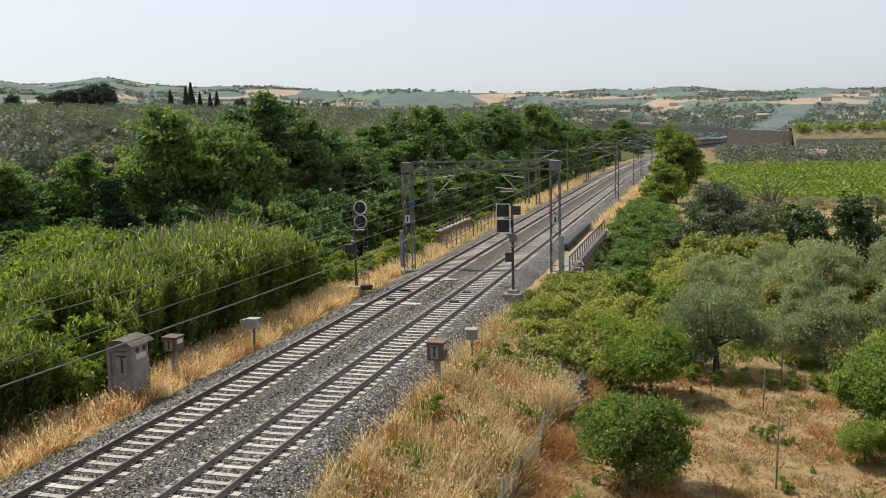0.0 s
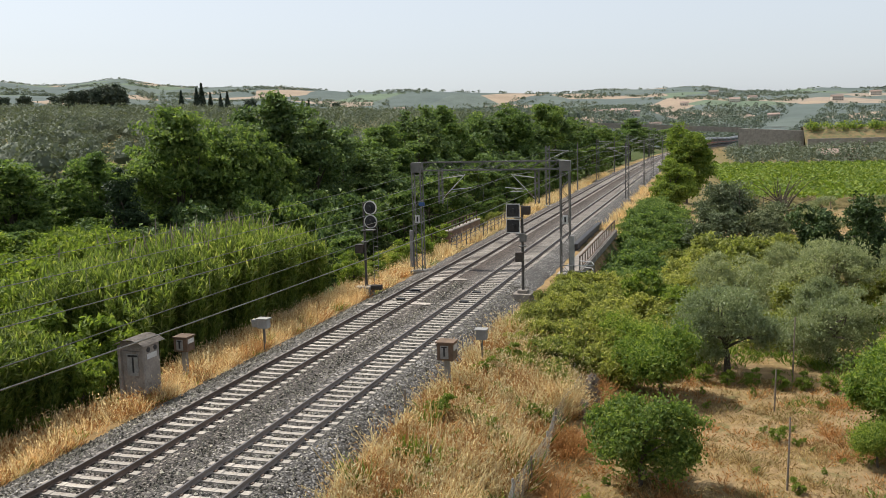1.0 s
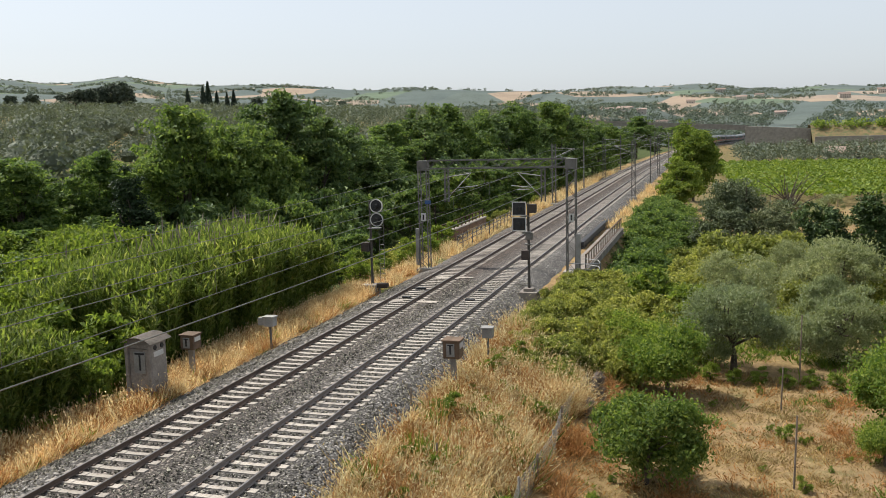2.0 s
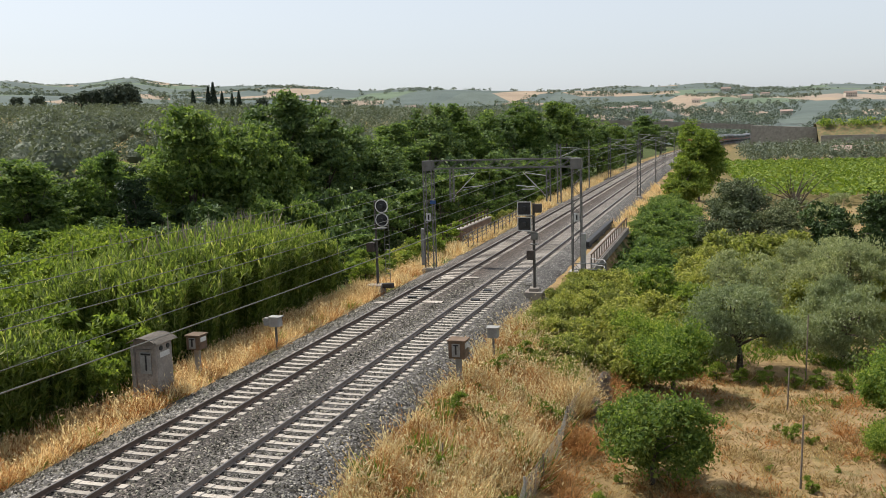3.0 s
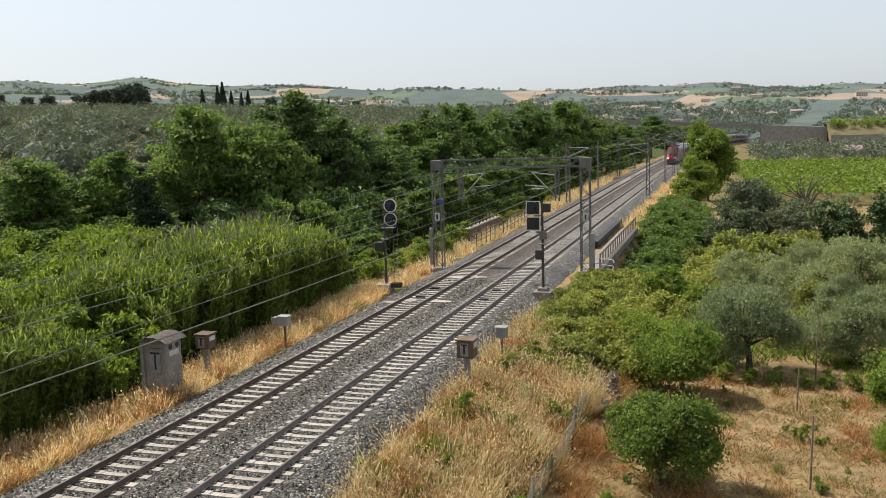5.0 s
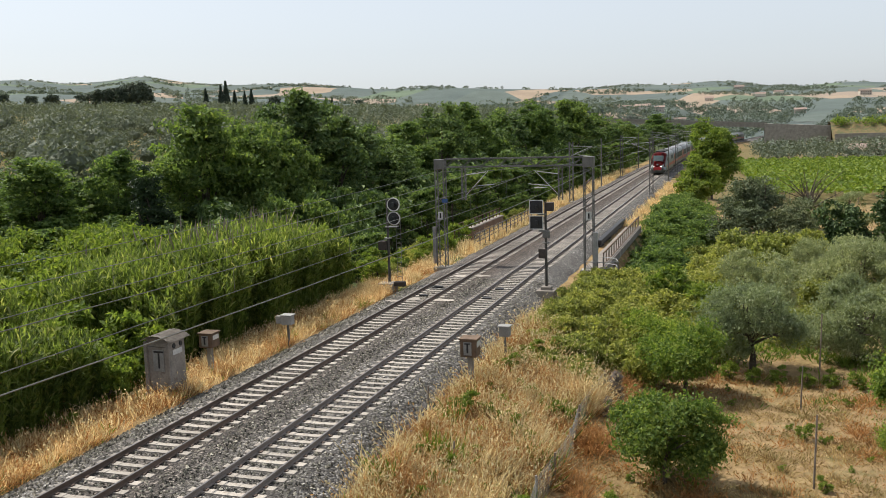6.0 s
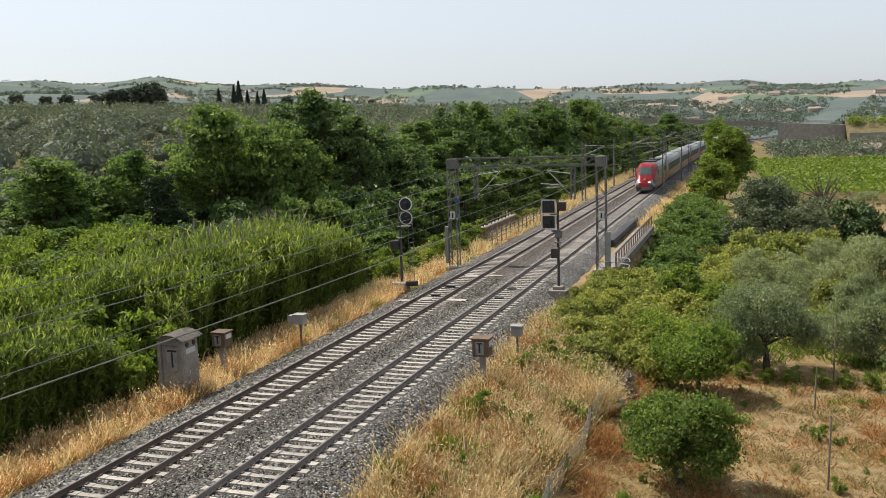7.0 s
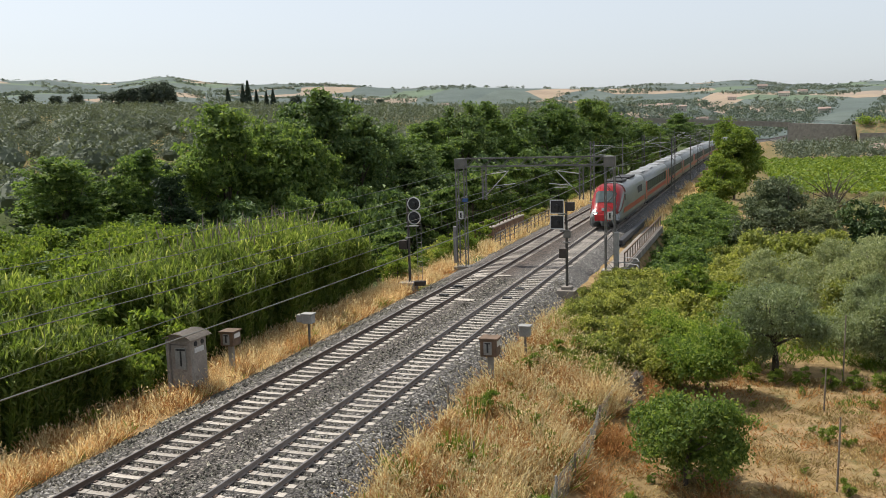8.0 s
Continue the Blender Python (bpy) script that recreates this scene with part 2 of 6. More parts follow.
BALLAST = ballast_material()
STONE = leaves("loose_ballast", [(0, (0.045, 0.041, 0.038)), (0.5, (0.125, 0.117, 0.108)), (0.85, (0.24, 0.23, 0.215)), (1, (0.42, 0.40, 0.38))], 0.0, 0.9)
STRAW_LOW = leaves("trodden_grass_blade", [(0, (0.25, 0.16, 0.08)), (0.4, (0.38, 0.27, 0.14)), (0.85, (0.50, 0.385, 0.215)), (1, (0.64, 0.53, 0.33))], 0.5, 0.8, (0.20, 0.18, 0.06), 0.5, (1.05, 1.0, 0.85))


def ground_material():
    """Earth and grass near by, a patchwork of fields far off with haze painted into their colours; the zone weights are
    stored on the mesh.
    """
    m, nt, b = nodes_of("earth_and_hazed_fields")
    at = nt.nodes.new("ShaderNodeAttribute")
    at.attribute_name = "zone"
    sep = nt.nodes.new("ShaderNodeSeparateColor")
    nt.links.new(at.outputs["Color"], sep.inputs[0])
    n1, n2, n3 = noise_tex(nt, 0.25, 5), noise_tex(nt, 2.2, 6, 0.7), noise_tex(nt, 14, 5, 0.7)
    straw = ramp(nt, n2, [(0.25, (0.17, 0.105, 0.05)), (0.5, (0.30, 0.20, 0.095)), (0.75, (0.42, 0.31, 0.16))])
    green = ramp(nt, n2, [(0.3, (0.035, 0.05, 0.018)), (0.7, (0.085, 0.105, 0.032))])
    soil = ramp(nt, n2, [(0.3, (0.18, 0.125, 0.068)), (0.7, (0.34, 0.24, 0.13))])
    c = mixed(nt, ramp(nt, n1, [(0.5, (0, 0, 0)), (0.62, (1, 1, 1))]), straw, green)
    c = mixed(nt, sep.outputs[0], c, mixed(nt, ramp(nt, n1, [(0.42, (0, 0, 0)), (0.6, (0.8, 0.8, 0.8))]), soil, straw))
    c = mixed(nt, ramp(nt, noise_tex(nt, 0.7, 6, 0.75), [(0.54, (0, 0, 0)), (0.68, (0.75, 0.75, 0.75))]), c, green)
    tc = nt.nodes.new("ShaderNodeTexCoord")
    mp = nt.nodes.new("ShaderNodeMapping")
    mp.inputs["Rotation"].default_value = (0, 0, 0.5)
    mp.inputs["Scale"].default_value = (1.0, 0.55, 0.02)
    v = nt.nodes.new("ShaderNodeTexVoronoi")
    v.inputs["Scale"].default_value = 0.010
    nt.links.new(tc.outputs["Object"], mp.inputs[0])
    nt.links.new(mp.outputs[0], v.inputs["Vector"])
    s2 = nt.nodes.new("ShaderNodeSeparateColor")
    nt.links.new(v.outputs["Color"], s2.inputs[0])
    # field colours greyed and blued to stand in for distance haze
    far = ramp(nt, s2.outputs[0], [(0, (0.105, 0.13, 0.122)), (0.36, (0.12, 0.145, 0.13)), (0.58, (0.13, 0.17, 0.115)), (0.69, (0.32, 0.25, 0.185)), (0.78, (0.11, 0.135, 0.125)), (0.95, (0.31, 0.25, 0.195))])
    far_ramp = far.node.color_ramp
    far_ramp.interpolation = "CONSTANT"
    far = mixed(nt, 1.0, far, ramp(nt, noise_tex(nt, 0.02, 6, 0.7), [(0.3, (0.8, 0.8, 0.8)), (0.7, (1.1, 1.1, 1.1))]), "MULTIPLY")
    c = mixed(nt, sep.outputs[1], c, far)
    c = mixed(nt, sep.outputs[2], c, green)
    c = mixed(nt, 1.0, c, ramp(nt, n3, [(0.25, (0.65, 0.65, 0.65)), (0.75, (1.15, 1.15, 1.15))]), "MULTIPLY")
    nt.links.new(c, b.inputs["Base Color"])
    b.inputs["Roughness"].default_value = 0.95
    b.inputs["Specular IOR Level"].default_value = 0.1
    bump(nt, b, n3, 0.6, 0.05)
    return m


GROUND = ground_material()

# ---- building helpers ----


def part(name, bm, material, parent=None, label=""):
    """Links a bmesh as one mesh object, under a thing or a part where one is given."""
    me = bpy.data.meshes.new(name)
    bm.to_mesh(me)
    bm.free()
    me.materials.append(material)
    ob = new(name, me)
    ob.parent = parent
    return tagged(ob, label)


def sheet(name, verts, faces, material, parent=None, smooth=False):
    """A mesh object from arrays: verts (n, 3), faces (m, 3) or (m, 4)."""
    me = bpy.data.meshes.new(name)
    verts, faces = np.asarray(verts, np.float32), np.asarray(faces, np.int32)
    k = faces.shape[1]
    me.vertices.add(len(verts))
    me.vertices.foreach_set("co", verts.ravel())
    me.loops.add(faces.size)
    me.loops.foreach_set("vertex_index", faces.ravel())
    me.polygons.add(len(faces))
    me.polygons.foreach_set("loop_start", np.arange(len(faces), dtype=np.int32) * k)
    me.polygons.foreach_set("use_smooth", np.full(len(faces), smooth))
    me.update(calc_edges=True)
    me.materials.append(material)
    ob = new(name, me)
    ob.parent = parent
    return ob


def box(bm, centre, size, turn=None, bevel=0.0):
    m = Matrix.Translation(centre) @ (turn or Matrix()) @ Matrix.Diagonal((*size, 1))
    made = bmesh.ops.create_cube(bm, size=1, matrix=m)
    if bevel:
        edges = list({e for v in made["verts"] for e in v.link_edges})
        bmesh.ops.bevel(bm, geom=edges, offset=bevel, segments=2, affect="EDGES", profile=0.6)
    return bm


def boxes(*items, bevel=0.0):
    bm = bmesh.new()
    for centre, size in items:
        box(bm, centre, size, None, bevel)
    return bm


def rod(bm, a, b, r, seg=6, r2=None):
    a, b = Vector(a), Vector(b)
    d = b - a
    m = Matrix.Translation((a + b) / 2) @ d.to_track_quat("Z", "Y").to_matrix().to_4x4()
    bmesh.ops.create_cone(bm, cap_ends=True, segments=seg, radius1=r, radius2=r if r2 is None else r2, depth=d.length, matrix=m)
    return bm


def rods(pairs, r, seg=6):
    bm = bmesh.new()
    for a, b in pairs:
        rod(bm, a, b, r, seg)
    return bm


def thing(name, x, y, z, label, category, group="", turn=0.0, kind=""):
    ob = new(name)
    ob.matrix_basis = pose(x, y, z, 0, 0, turn)
    return tagged(ob, label, category, group, kind)


# ---- the lie of the land ----
BEND, RADIUS = 150.0, 3560.0


def offset(y):
    """How far the line has swung to the side at y."""
    d = np.clip(np.asarray(y, float) - BEND, 0, 600)
    more = np.clip(np.asarray(y, float) - BEND - 600, 0, None)
    return d * d / (2 * RADIUS) + more * 600 / RADIUS


def dip(y):
    """How far the line has come down at y."""
    d = np.clip(np.asarray(y, float) - 235.0, 0, 330)
    return -1.65 * (d / 245) ** 2


def ease(v, a, b):
    t = np.clip((np.asarray(v, float) - a) / (b - a), 0, 1)
    return t * t * (3 - 2 * t)


def rough(x, y, size):
    """A smooth pseudo-random relief from a few sines, about -1 to 1."""
    a, b = np.asarray(x, float) / size, np.asarray(y, float) / size
    return (np.sin(a * 1.3 + 0.7 * np.sin(b * 0.9)) + np.sin(b * 1.7 + 1.1 * np.sin(a * 0.6) + 2) + np.sin((a + b) * 2.3 + 1) * 0.5 + np.sin((a - b) * 3.9 + 4) * 0.3) / 2.8


SKYLINE_AZ = (-60, -42.8, -39, -37.1, -35.5, -33.6, -30.3, -27.6, -21.4, -18.6, -13, -9.5, -3.3, -0.4, 1.5, 3.7, 6.1, 8.7, 30, 60)
SKYLINE_UP = (0.052, 0.055, 0.049, 0.054, 0.057, 0.050, 0.046, 0.048, 0.040, 0.041, 0.036, 0.034, 0.035, 0.036, 0.030, 0.029, 0.031, 0.028, 0.025, 0.022)


def height(x, y):
    x, y = np.asarray(x, float), np.asarray(y, float)
    u = x - offset(y)
    near = np.interp(u, [-30, -14, -8, -5.5, -3.4, 6.6, 7.2, 8.5, 11.2, 14, 30],
                     [-2.5, -2.2, -1.6, -0.9, -0.66, -0.66, -0.8, -1.35, -2.5, -3.0, -3.1])
    z = near + dip(y) * ease(-np.abs(u - 2), -60, -10)
    z = z - 3.6 * np.exp(-((y - 76) / 8.5) ** 2) * ease(-np.abs(x), -70, -30) * ease(np.abs(u - 1.0), 7.3, 9.6) * (1 - 0.9 * ease(x, 12, 18))
    left = np.clip(-x - 15, 0, None)
    rise = 0.085 * left + 0.025 * np.clip(y, 0, None) * ease(-x, 10, 70)
    z = z + 27 * np.tanh(rise / 27)
    z = z + rough(x, y, 6.0) * 0.08 * ease(np.abs(u - 2), 6, 12)
    r = np.hypot(x - 16.91, y)
    az = np.degrees(np.arctan2(x - 16.91, y))
    up = np.interp(az, SKYLINE_AZ, SKYLINE_UP)
    crest = 2500 + 500 * np.sin(az * 0.16 + 1)
    ridge = 9.5 + up * crest
    hill = ridge * (0.45 * ease(r, 700, 1700) + 0.55 * ease(r, 1500, crest)) - ridge * 0.3 * ease(r, crest + 100, 4300)
    hill = hill * (1 + 0.22 * rough(x, y, 260) * ease(r, 600, 1500) * (1 - ease(r, 1700, 2300)) + 0.03 * rough(x, y, 70) * ease(r, 900, 1500))
    far_w = ease(r, 650, 1600)
    return z * (1 - far_w * 0.9) + hill


def height_at(x, y):
    return float(height(x, y))


def ground():
    s = np.linspace(-1, 1, 261)
    gx = 6 + 4300 * np.sign(s) * (0.012 * np.abs(s) + 0.988 * np.abs(s) ** 4.2)
    s2 = np.linspace(-0.62, 1, 341)
    gy = 40 + 4400 * np.sign(s2) * (0.018 * np.abs(s2) + 0.982 * np.abs(s2) ** 3.8)
    X, Y = np.meshgrid(gx, gy)
    Z = height(X, Y)
    n, k = X.shape
    idx = np.arange(n * k).reshape(n, k)
    faces = np.stack([idx[:-1, :-1], idx[:-1, 1:], idx[1:, 1:], idx[1:, :-1]], -1).reshape(-1, 4)
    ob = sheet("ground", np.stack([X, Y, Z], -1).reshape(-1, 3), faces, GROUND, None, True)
    tagged(ob, "dry grass, brown orchard soil and distant fields", "ground", kind="structure")
    u = X - offset(Y)
    soil = 0.8 * ease(u, 11, 13.5)
    soil = np.maximum(soil, 0.15 * ease(-u, 45, 70))
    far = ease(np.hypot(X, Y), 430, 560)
    green = ease(-u, 6.5, 8.5) * (1 - 0.45 * ease(-u, 60, 80)) * (1 - far)
    green = np.maximum(green, 0.45 * ease(-u, 40, 60) * (1 - far))
    green = np.maximum(green, 0.5 * ease(u, 9, 14) * ease(Y, 120, 150) * (1 - far))
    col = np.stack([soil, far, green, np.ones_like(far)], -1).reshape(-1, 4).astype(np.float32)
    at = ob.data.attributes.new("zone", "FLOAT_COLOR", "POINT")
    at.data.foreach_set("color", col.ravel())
    return ob


ground()

# ---- the railway ----
GAUGE, SPACING, RIGHT = 0.7525, 0.60, 3.93


def along(u, y, z):
    return (u + float(offset(y)), y, z + float(dip(y)))


def ballast_bed():
    us = np.array([-3.3, -2.95, -1.75, -1.45, -1.0, -0.5, 0, 0.5, 1.0, 1.45, 1.95, 2.48, 2.93, 3.43, 3.93, 4.43, 4.93, 5.38, 5.7, 6.5, 7.0])
    zs = np.array([-0.95, -0.62, -0.25, -0.19, -0.2, -0.21, -0.21, -0.21, -0.2, -0.19, -0.22, -0.19, -0.2, -0.21, -0.21, -0.21, -0.2, -0.19, -0.25, -0.66, -1.0])
    ys = np.concatenate([np.arange(6, 110, 0.5), np.arange(110, 300, 3), np.arange(300, 900, 15)])
    U, Y = np.meshgrid(us, ys)
    Z = np.broadcast_to(zs, U.shape) + dip(Y) + 0.02 * rough(U * 3 + 5, Y * 2, 0.8)
    edge = np.abs(U - 1.85) > 4.5
    X = U + offset(Y) + np.where(edge, 0.12 * rough(Y, U, 0.9), 0)
    n, k = X.shape
    idx = np.arange(n * k).reshape(n, k)
    faces = np.stack([idx[:-1, :-1], idx[:-1, 1:], idx[1:, 1:], idx[1:, :-1]], -1).reshape(-1, 4)
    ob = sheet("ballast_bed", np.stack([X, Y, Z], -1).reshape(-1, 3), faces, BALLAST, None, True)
    oily = np.exp(-((U - 0.8 + 0.4 * ease(Y, 42, 66)) / (1.5 + 0.6 * ease(Y, 42, 66))) ** 2) * (0.7 + 0.5 * ease(Y, 42, 66)) + 0.35 * np.exp(-((U - 0.2) / 1.9) ** 2) * ease(Y, 42, 66)
    at = ob.data.attributes.new("oily", "FLOAT", "POINT")
    at.data.foreach_set("value", np.clip(oily, 0, 1).ravel().astype(np.float32))
    return tagged(ob, "grey crushed-stone ballast under two railway tracks", "ballast", kind="structure")


def rail_mesh(name, u0, material, profile, parent):
    ys = np.concatenate([np.arange(6, 151, 10), np.arange(156, 900, 10)])
    p = np.array(profile)
    V = np.array([along(u0 + a, y, b) for y in ys for a, b in p])
    n, k = len(ys), len(p)
    f = [(i * k + j, i * k + (j + 1) % k, (i + 1) * k + (j + 1) % k, (i + 1) * k + j) for i in range(n - 1) for j in range(k)]
    return sheet(name, V, f, material, parent)


def sleeper_bm():
    """A monobloc: sunk in the middle, with rail seats and clips."""
    bm = bmesh.new()
    for x, w in ((-0.78, 0.62), (0.78, 0.62)):
        box(bm, (x, 0, -0.205), (w + 0.16, 0.26, 0.09), None, 0.02)
    box(bm, (0, 0, -0.22), (0.95, 0.21, 0.085))
    return bm


def clip_bm():
    bm = bmesh.new()
    for x in (-GAUGE, GAUGE):
        for s in (-0.11, 0.11):
            box(bm, (x + s, 0, -0.145), (0.09, 0.14, 0.035))
    return bm


def railway_track(u0, label, coat):
    track = tagged(new("railway_track"), label, "railway track", "pair of tracks", "structure")
    foot = [(-0.07, -0.17), (0.07, -0.17), (0.07, -0.155), (0.014, -0.13), (0.014, -0.045), (0.035, -0.03), (0.036, -0.012), (-0.036, -0.012), (-0.035, -0.03), (-0.014, -0.045), (-0.014, -0.13), (-0.07, -0.155)]
    head = [(-0.034, -0.014), (0.034, -0.014), (0.03, 0.0), (-0.03, 0.0)]
    for s in (-GAUGE, GAUGE):
        rail = rail_mesh("rail", u0 + s, coat, foot, track)
        rail_mesh("rail_head", u0 + s, RAIL_TOP, head, rail)
    first = part("sleeper", sleeper_bm(), SLEEPER, track)
    clips = part("rail_clip", clip_bm(), RAIL_RUST, first)
    first.location = along(u0, 12.0, 0)
    i, y = 1, 12.0 + SPACING
    rng = random.Random(int(u0 * 10) + 3)
    while i < 230:
        ob = new("sleeper", first.data)
        ob.parent = track
        ob.location = (u0 + rng.uniform(-0.012, 0.012), y, rng.uniform(-0.006, 0.004))
        ob.rotation_euler = (0, 0, rng.uniform(-0.012, 0.012))
        c = new("rail_clip", clips.data)
        c.parent = ob
        i, y = i + 1, y + SPACING
    bm = bmesh.new()
    while y < 420:
        x0, _, z0 = along(u0, y, -0.2)
        box(bm, (x0, y, z0), (2.35, 0.26, 0.1))
        y += SPACING
    tagged(part("far_sleepers", bm, SLEEPER, track), kind="stuff")
    return track


ballast_bed()
railway_track(0.0, "rusty railway track on pale concrete sleepers", RAIL_RUST)
railway_track(RIGHT, "railway track on pale concrete sleepers in grey ballast", RAIL_DUSTY_LIT)


def loose_stones():
    """Single stones lying on the ballast, uneven eight-sided lumps."""
    rng = np.random.default_rng(41)
    n = 26000
    y = 13 + 42 * rng.random(n) ** 1.3
    u = rng.uniform(-3.1, 6.9, n)
    z = np.interp(u, [-3.3, -2.95, -1.75, -1.45, 5.38, 5.7, 6.5, 7.0], [-0.95, -0.62, -0.25, -0.2, -0.2, -0.25, -0.66, -1.0]) + 0.01
    k = (np.abs(np.abs(u) - GAUGE) > 0.1) & (np.abs(np.abs(u - RIGHT) - GAUGE) > 0.1)
    step = np.abs((y - 12.0 + SPACING / 2) % SPACING - SPACING / 2)
    k &= (step > 0.16) | ((np.abs(u) > 1.3) & (np.abs(u - RIGHT) > 1.3))
    u, y, z = u[k], y[k], z[k]
    n = len(u)
    shape = np.array([(1, 0, 0), (-1, 0, 0), (0, 1, 0), (0, -1, 0), (0, 0, 1), (0, 0, -1)], float)
    size = rng.uniform(0.025, 0.058, (n, 1, 1))
    V = shape[None] * size * rng.uniform(0.6, 1.3, (n, 6, 1)) + rng.normal(size=(n, 6, 3)) * size * 0.25
    V += np.stack([u, y, z], -1)[:, None, :]
    tri = np.array([(0, 2, 4), (2, 1, 4), (1, 3, 4), (3, 0, 4), (2, 0, 5), (1, 2, 5), (3, 1, 5), (0, 3, 5)])
    F = (tri[None] + 6 * np.arange(n)[:, None, None]).reshape(-1, 3)
    ob = sheet("ballast_stones", V.reshape(-1, 3), F, STONE)
    tagged(ob, "loose crushed stones lying on the ballast", "stones", kind="stuff")


loose_stones()

# ---- plants ----


def blades_from(centres, dirs, normals, length, width, bend=0.15):
    """Leaf blades as bent quads: centres, directions and normals (n, 3), length and width (n,)."""
    d = dirs / np.linalg.norm(dirs, axis=1, keepdims=True)
    s = np.cross(d, normals)
    s /= np.linalg.norm(s, axis=1, keepdims=True) + 1e-9
    nn = np.cross(s, d)
    L, W = length[:, None], width[:, None]
    a = centres - d * L * 0.5
    b = centres + s * W * 0.5 + nn * L * bend
    c = centres + d * L * 0.5
    e = centres - s * W * 0.5 + nn * L * bend
    V = np.stack([a, b, c, e], 1).reshape(-1, 3)
    F = np.arange(len(V)).reshape(-1, 4)
    return V, F


def unit(rng, n):
    v = rng.normal(size=(n, 3))
    return v / np.linalg.norm(v, axis=1, keepdims=True)


def crown_points(rng, clumps, per, radius, tall, low, ragged=0.35, lean=0.0, spread=0.2, top=1.0, flat=0.55):
    """Leaf centres on the sunny shells of clumps that sit on a few large lobes; returns clump centres, points and outward ways."""
    lobes = max(5, clumps // 8)
    d = unit(rng, lobes)
    d[:, 2] = d[:, 2] * 0.9 + 0.12
    mid, half = (tall + low) / 2, (tall - low) / 2
    shape = np.array([radius, radius, half])
    reach = (0.28 + 0.44 * np.sqrt(rng.random(lobes))) * (1 + ragged * (rng.random(lobes) - 0.5))
    heart = d * reach[:, None]
    lobe_size = 0.30 + 0.17 * rng.random(lobes)
    pick = rng.integers(0, lobes, clumps)
    e = unit(rng, clumps) + 0.45 * d[pick] + np.array([0, 0, 0.25])
    e /= np.linalg.norm(e, axis=1, keepdims=True)
    c = heart[pick] + e * (lobe_size[pick] * (0.7 + 0.4 * rng.random(clumps)))[:, None]
    lift = np.clip(c[:, 2], -1, 1)
    squeeze = np.where(lift < 0, 1 + 0.1 * lift, 1 - (1 - top) * lift)
    c[:, :2] *= squeeze[:, None]
    edge = spread * flat * radius / half
    c[:, 2] = np.interp(c[:, 2], [c[:, 2].min(), c[:, 2].max()], [-1 + edge, 1 - edge])
    c[:, :2] *= (1 - spread * 0.6) / np.percentile(np.hypot(c[:, 0], c[:, 1]), 96)
    c *= shape
    c[:, 2] += mid
    c[:, 0] += lean * lift
    size = radius * spread * (0.55 + 0.9 * rng.random(clumps))
    q = unit(rng, clumps * per).reshape(clumps, per, 3)
    q[..., 2] = np.where((q[..., 2] < 0) & (rng.random((clumps, per)) < 0.6), -q[..., 2], q[..., 2])
    r = (0.4 + 0.65 * rng.random((clumps, per, 1))) * (1 + 0.25 * rng.normal(size=(clumps, per, 1)))
    p = q * r * size[:, None, None] * np.array([1, 1, flat])
    pts = (c[:, None, :] + p).reshape(-1, 3)
    out = (q + 0.55 * e[:, None, :] + np.array([0, 0, 0.55])).reshape(-1, 3)
    return c, pts, out


def crown_mesh(name, seed, clumps, per, radius, tall, low, leaf, material, ragged=0.35, lean=0.0, spread=0.2, slim=0.55, top=1.0, hang=0.0, flat=0.55, loose=0.55):
    rng = np.random.default_rng(seed)
    c, pts, out = crown_points(rng, clumps, per, radius, tall, low, ragged, lean, spread, top, flat)
    n = len(pts)
    normals = out / np.linalg.norm(out, axis=1, keepdims=True) + unit(rng, n) * loose
    dirs = unit(rng, n) + np.array([0, 0, -hang])
    L = leaf * (0.6 + 0.8 * rng.random(n))
    V, F = blades_from(pts, dirs, normals, L, L * slim)
    ob = sheet(name, V, F, material)
    return ob, c


def trunk_bm(rng, r, low, clumps, limbs=9, lean=0.0, forks=1):
    """A tapered trunk in bent lengths, with limbs out to the clumps."""
    bm = bmesh.new()
    base, pts = Vector((0, 0, -0.5)), []
    for k in range(4):
        p = Vector((lean * 0.2 * k + rng.uniform(-0.08, 0.08) * k, rng.uniform(-0.08, 0.08) * k, low * (k + 1) / 3.2))
        rod(bm, base, p, r * (1 - 0.14 * k), 8, r * (1 - 0.14 * (k + 1)))
        base = p
        pts.append(p)
    order = rng.permutation(len(clumps))[:limbs]
    for i in order:
        start = pts[2 + int(rng.integers(0, 2))]
        end = Vector(clumps[i])
        mid = start.lerp(end, 0.5) + Vector((rng.uniform(-0.3, 0.3), rng.uniform(-0.3, 0.3), rng.uniform(0, 0.4)))
        rod(bm, start, mid, r * 0.42, 6, r * 0.26)
        rod(bm, mid, end, r * 0.26, 5, r * 0.08)
    return bm


def tree(name, label, seed, clumps, per, radius, tall, low, leaf, material, trunk=0.18, category="tree", **more):
    ob = new(name)
    tagged(ob, label, category)
    crown, c = crown_mesh("crown", seed, clumps, per, radius, tall, low, leaf, material, **more)
    crown.parent = ob
    rng = np.random.default_rng(seed + 50)
    part("trunk", trunk_bm(rng, trunk, max(low, 0.4) + (tall - low) * 0.25, c, 10, more.get("lean", 0.0)), BARK, ob)
    return ob


def plant(master, x, y, turn=0.0, size=1.0, z=None, label="", tall=None):
    ob = copy_thing(master, Matrix())
    ob.location = (x, y, (height_at(x, y) if z is None else z) - 0.05)
    ob.rotation_euler = (0, 0, radians(turn))
    ob.scale = (size, size, size * (tall or 1.0))
    if label:
        ob["label"] = label
    return ob


def discard(master):
    for o in (*master.children_recursive, master):
        bpy.data.objects.remove(o)


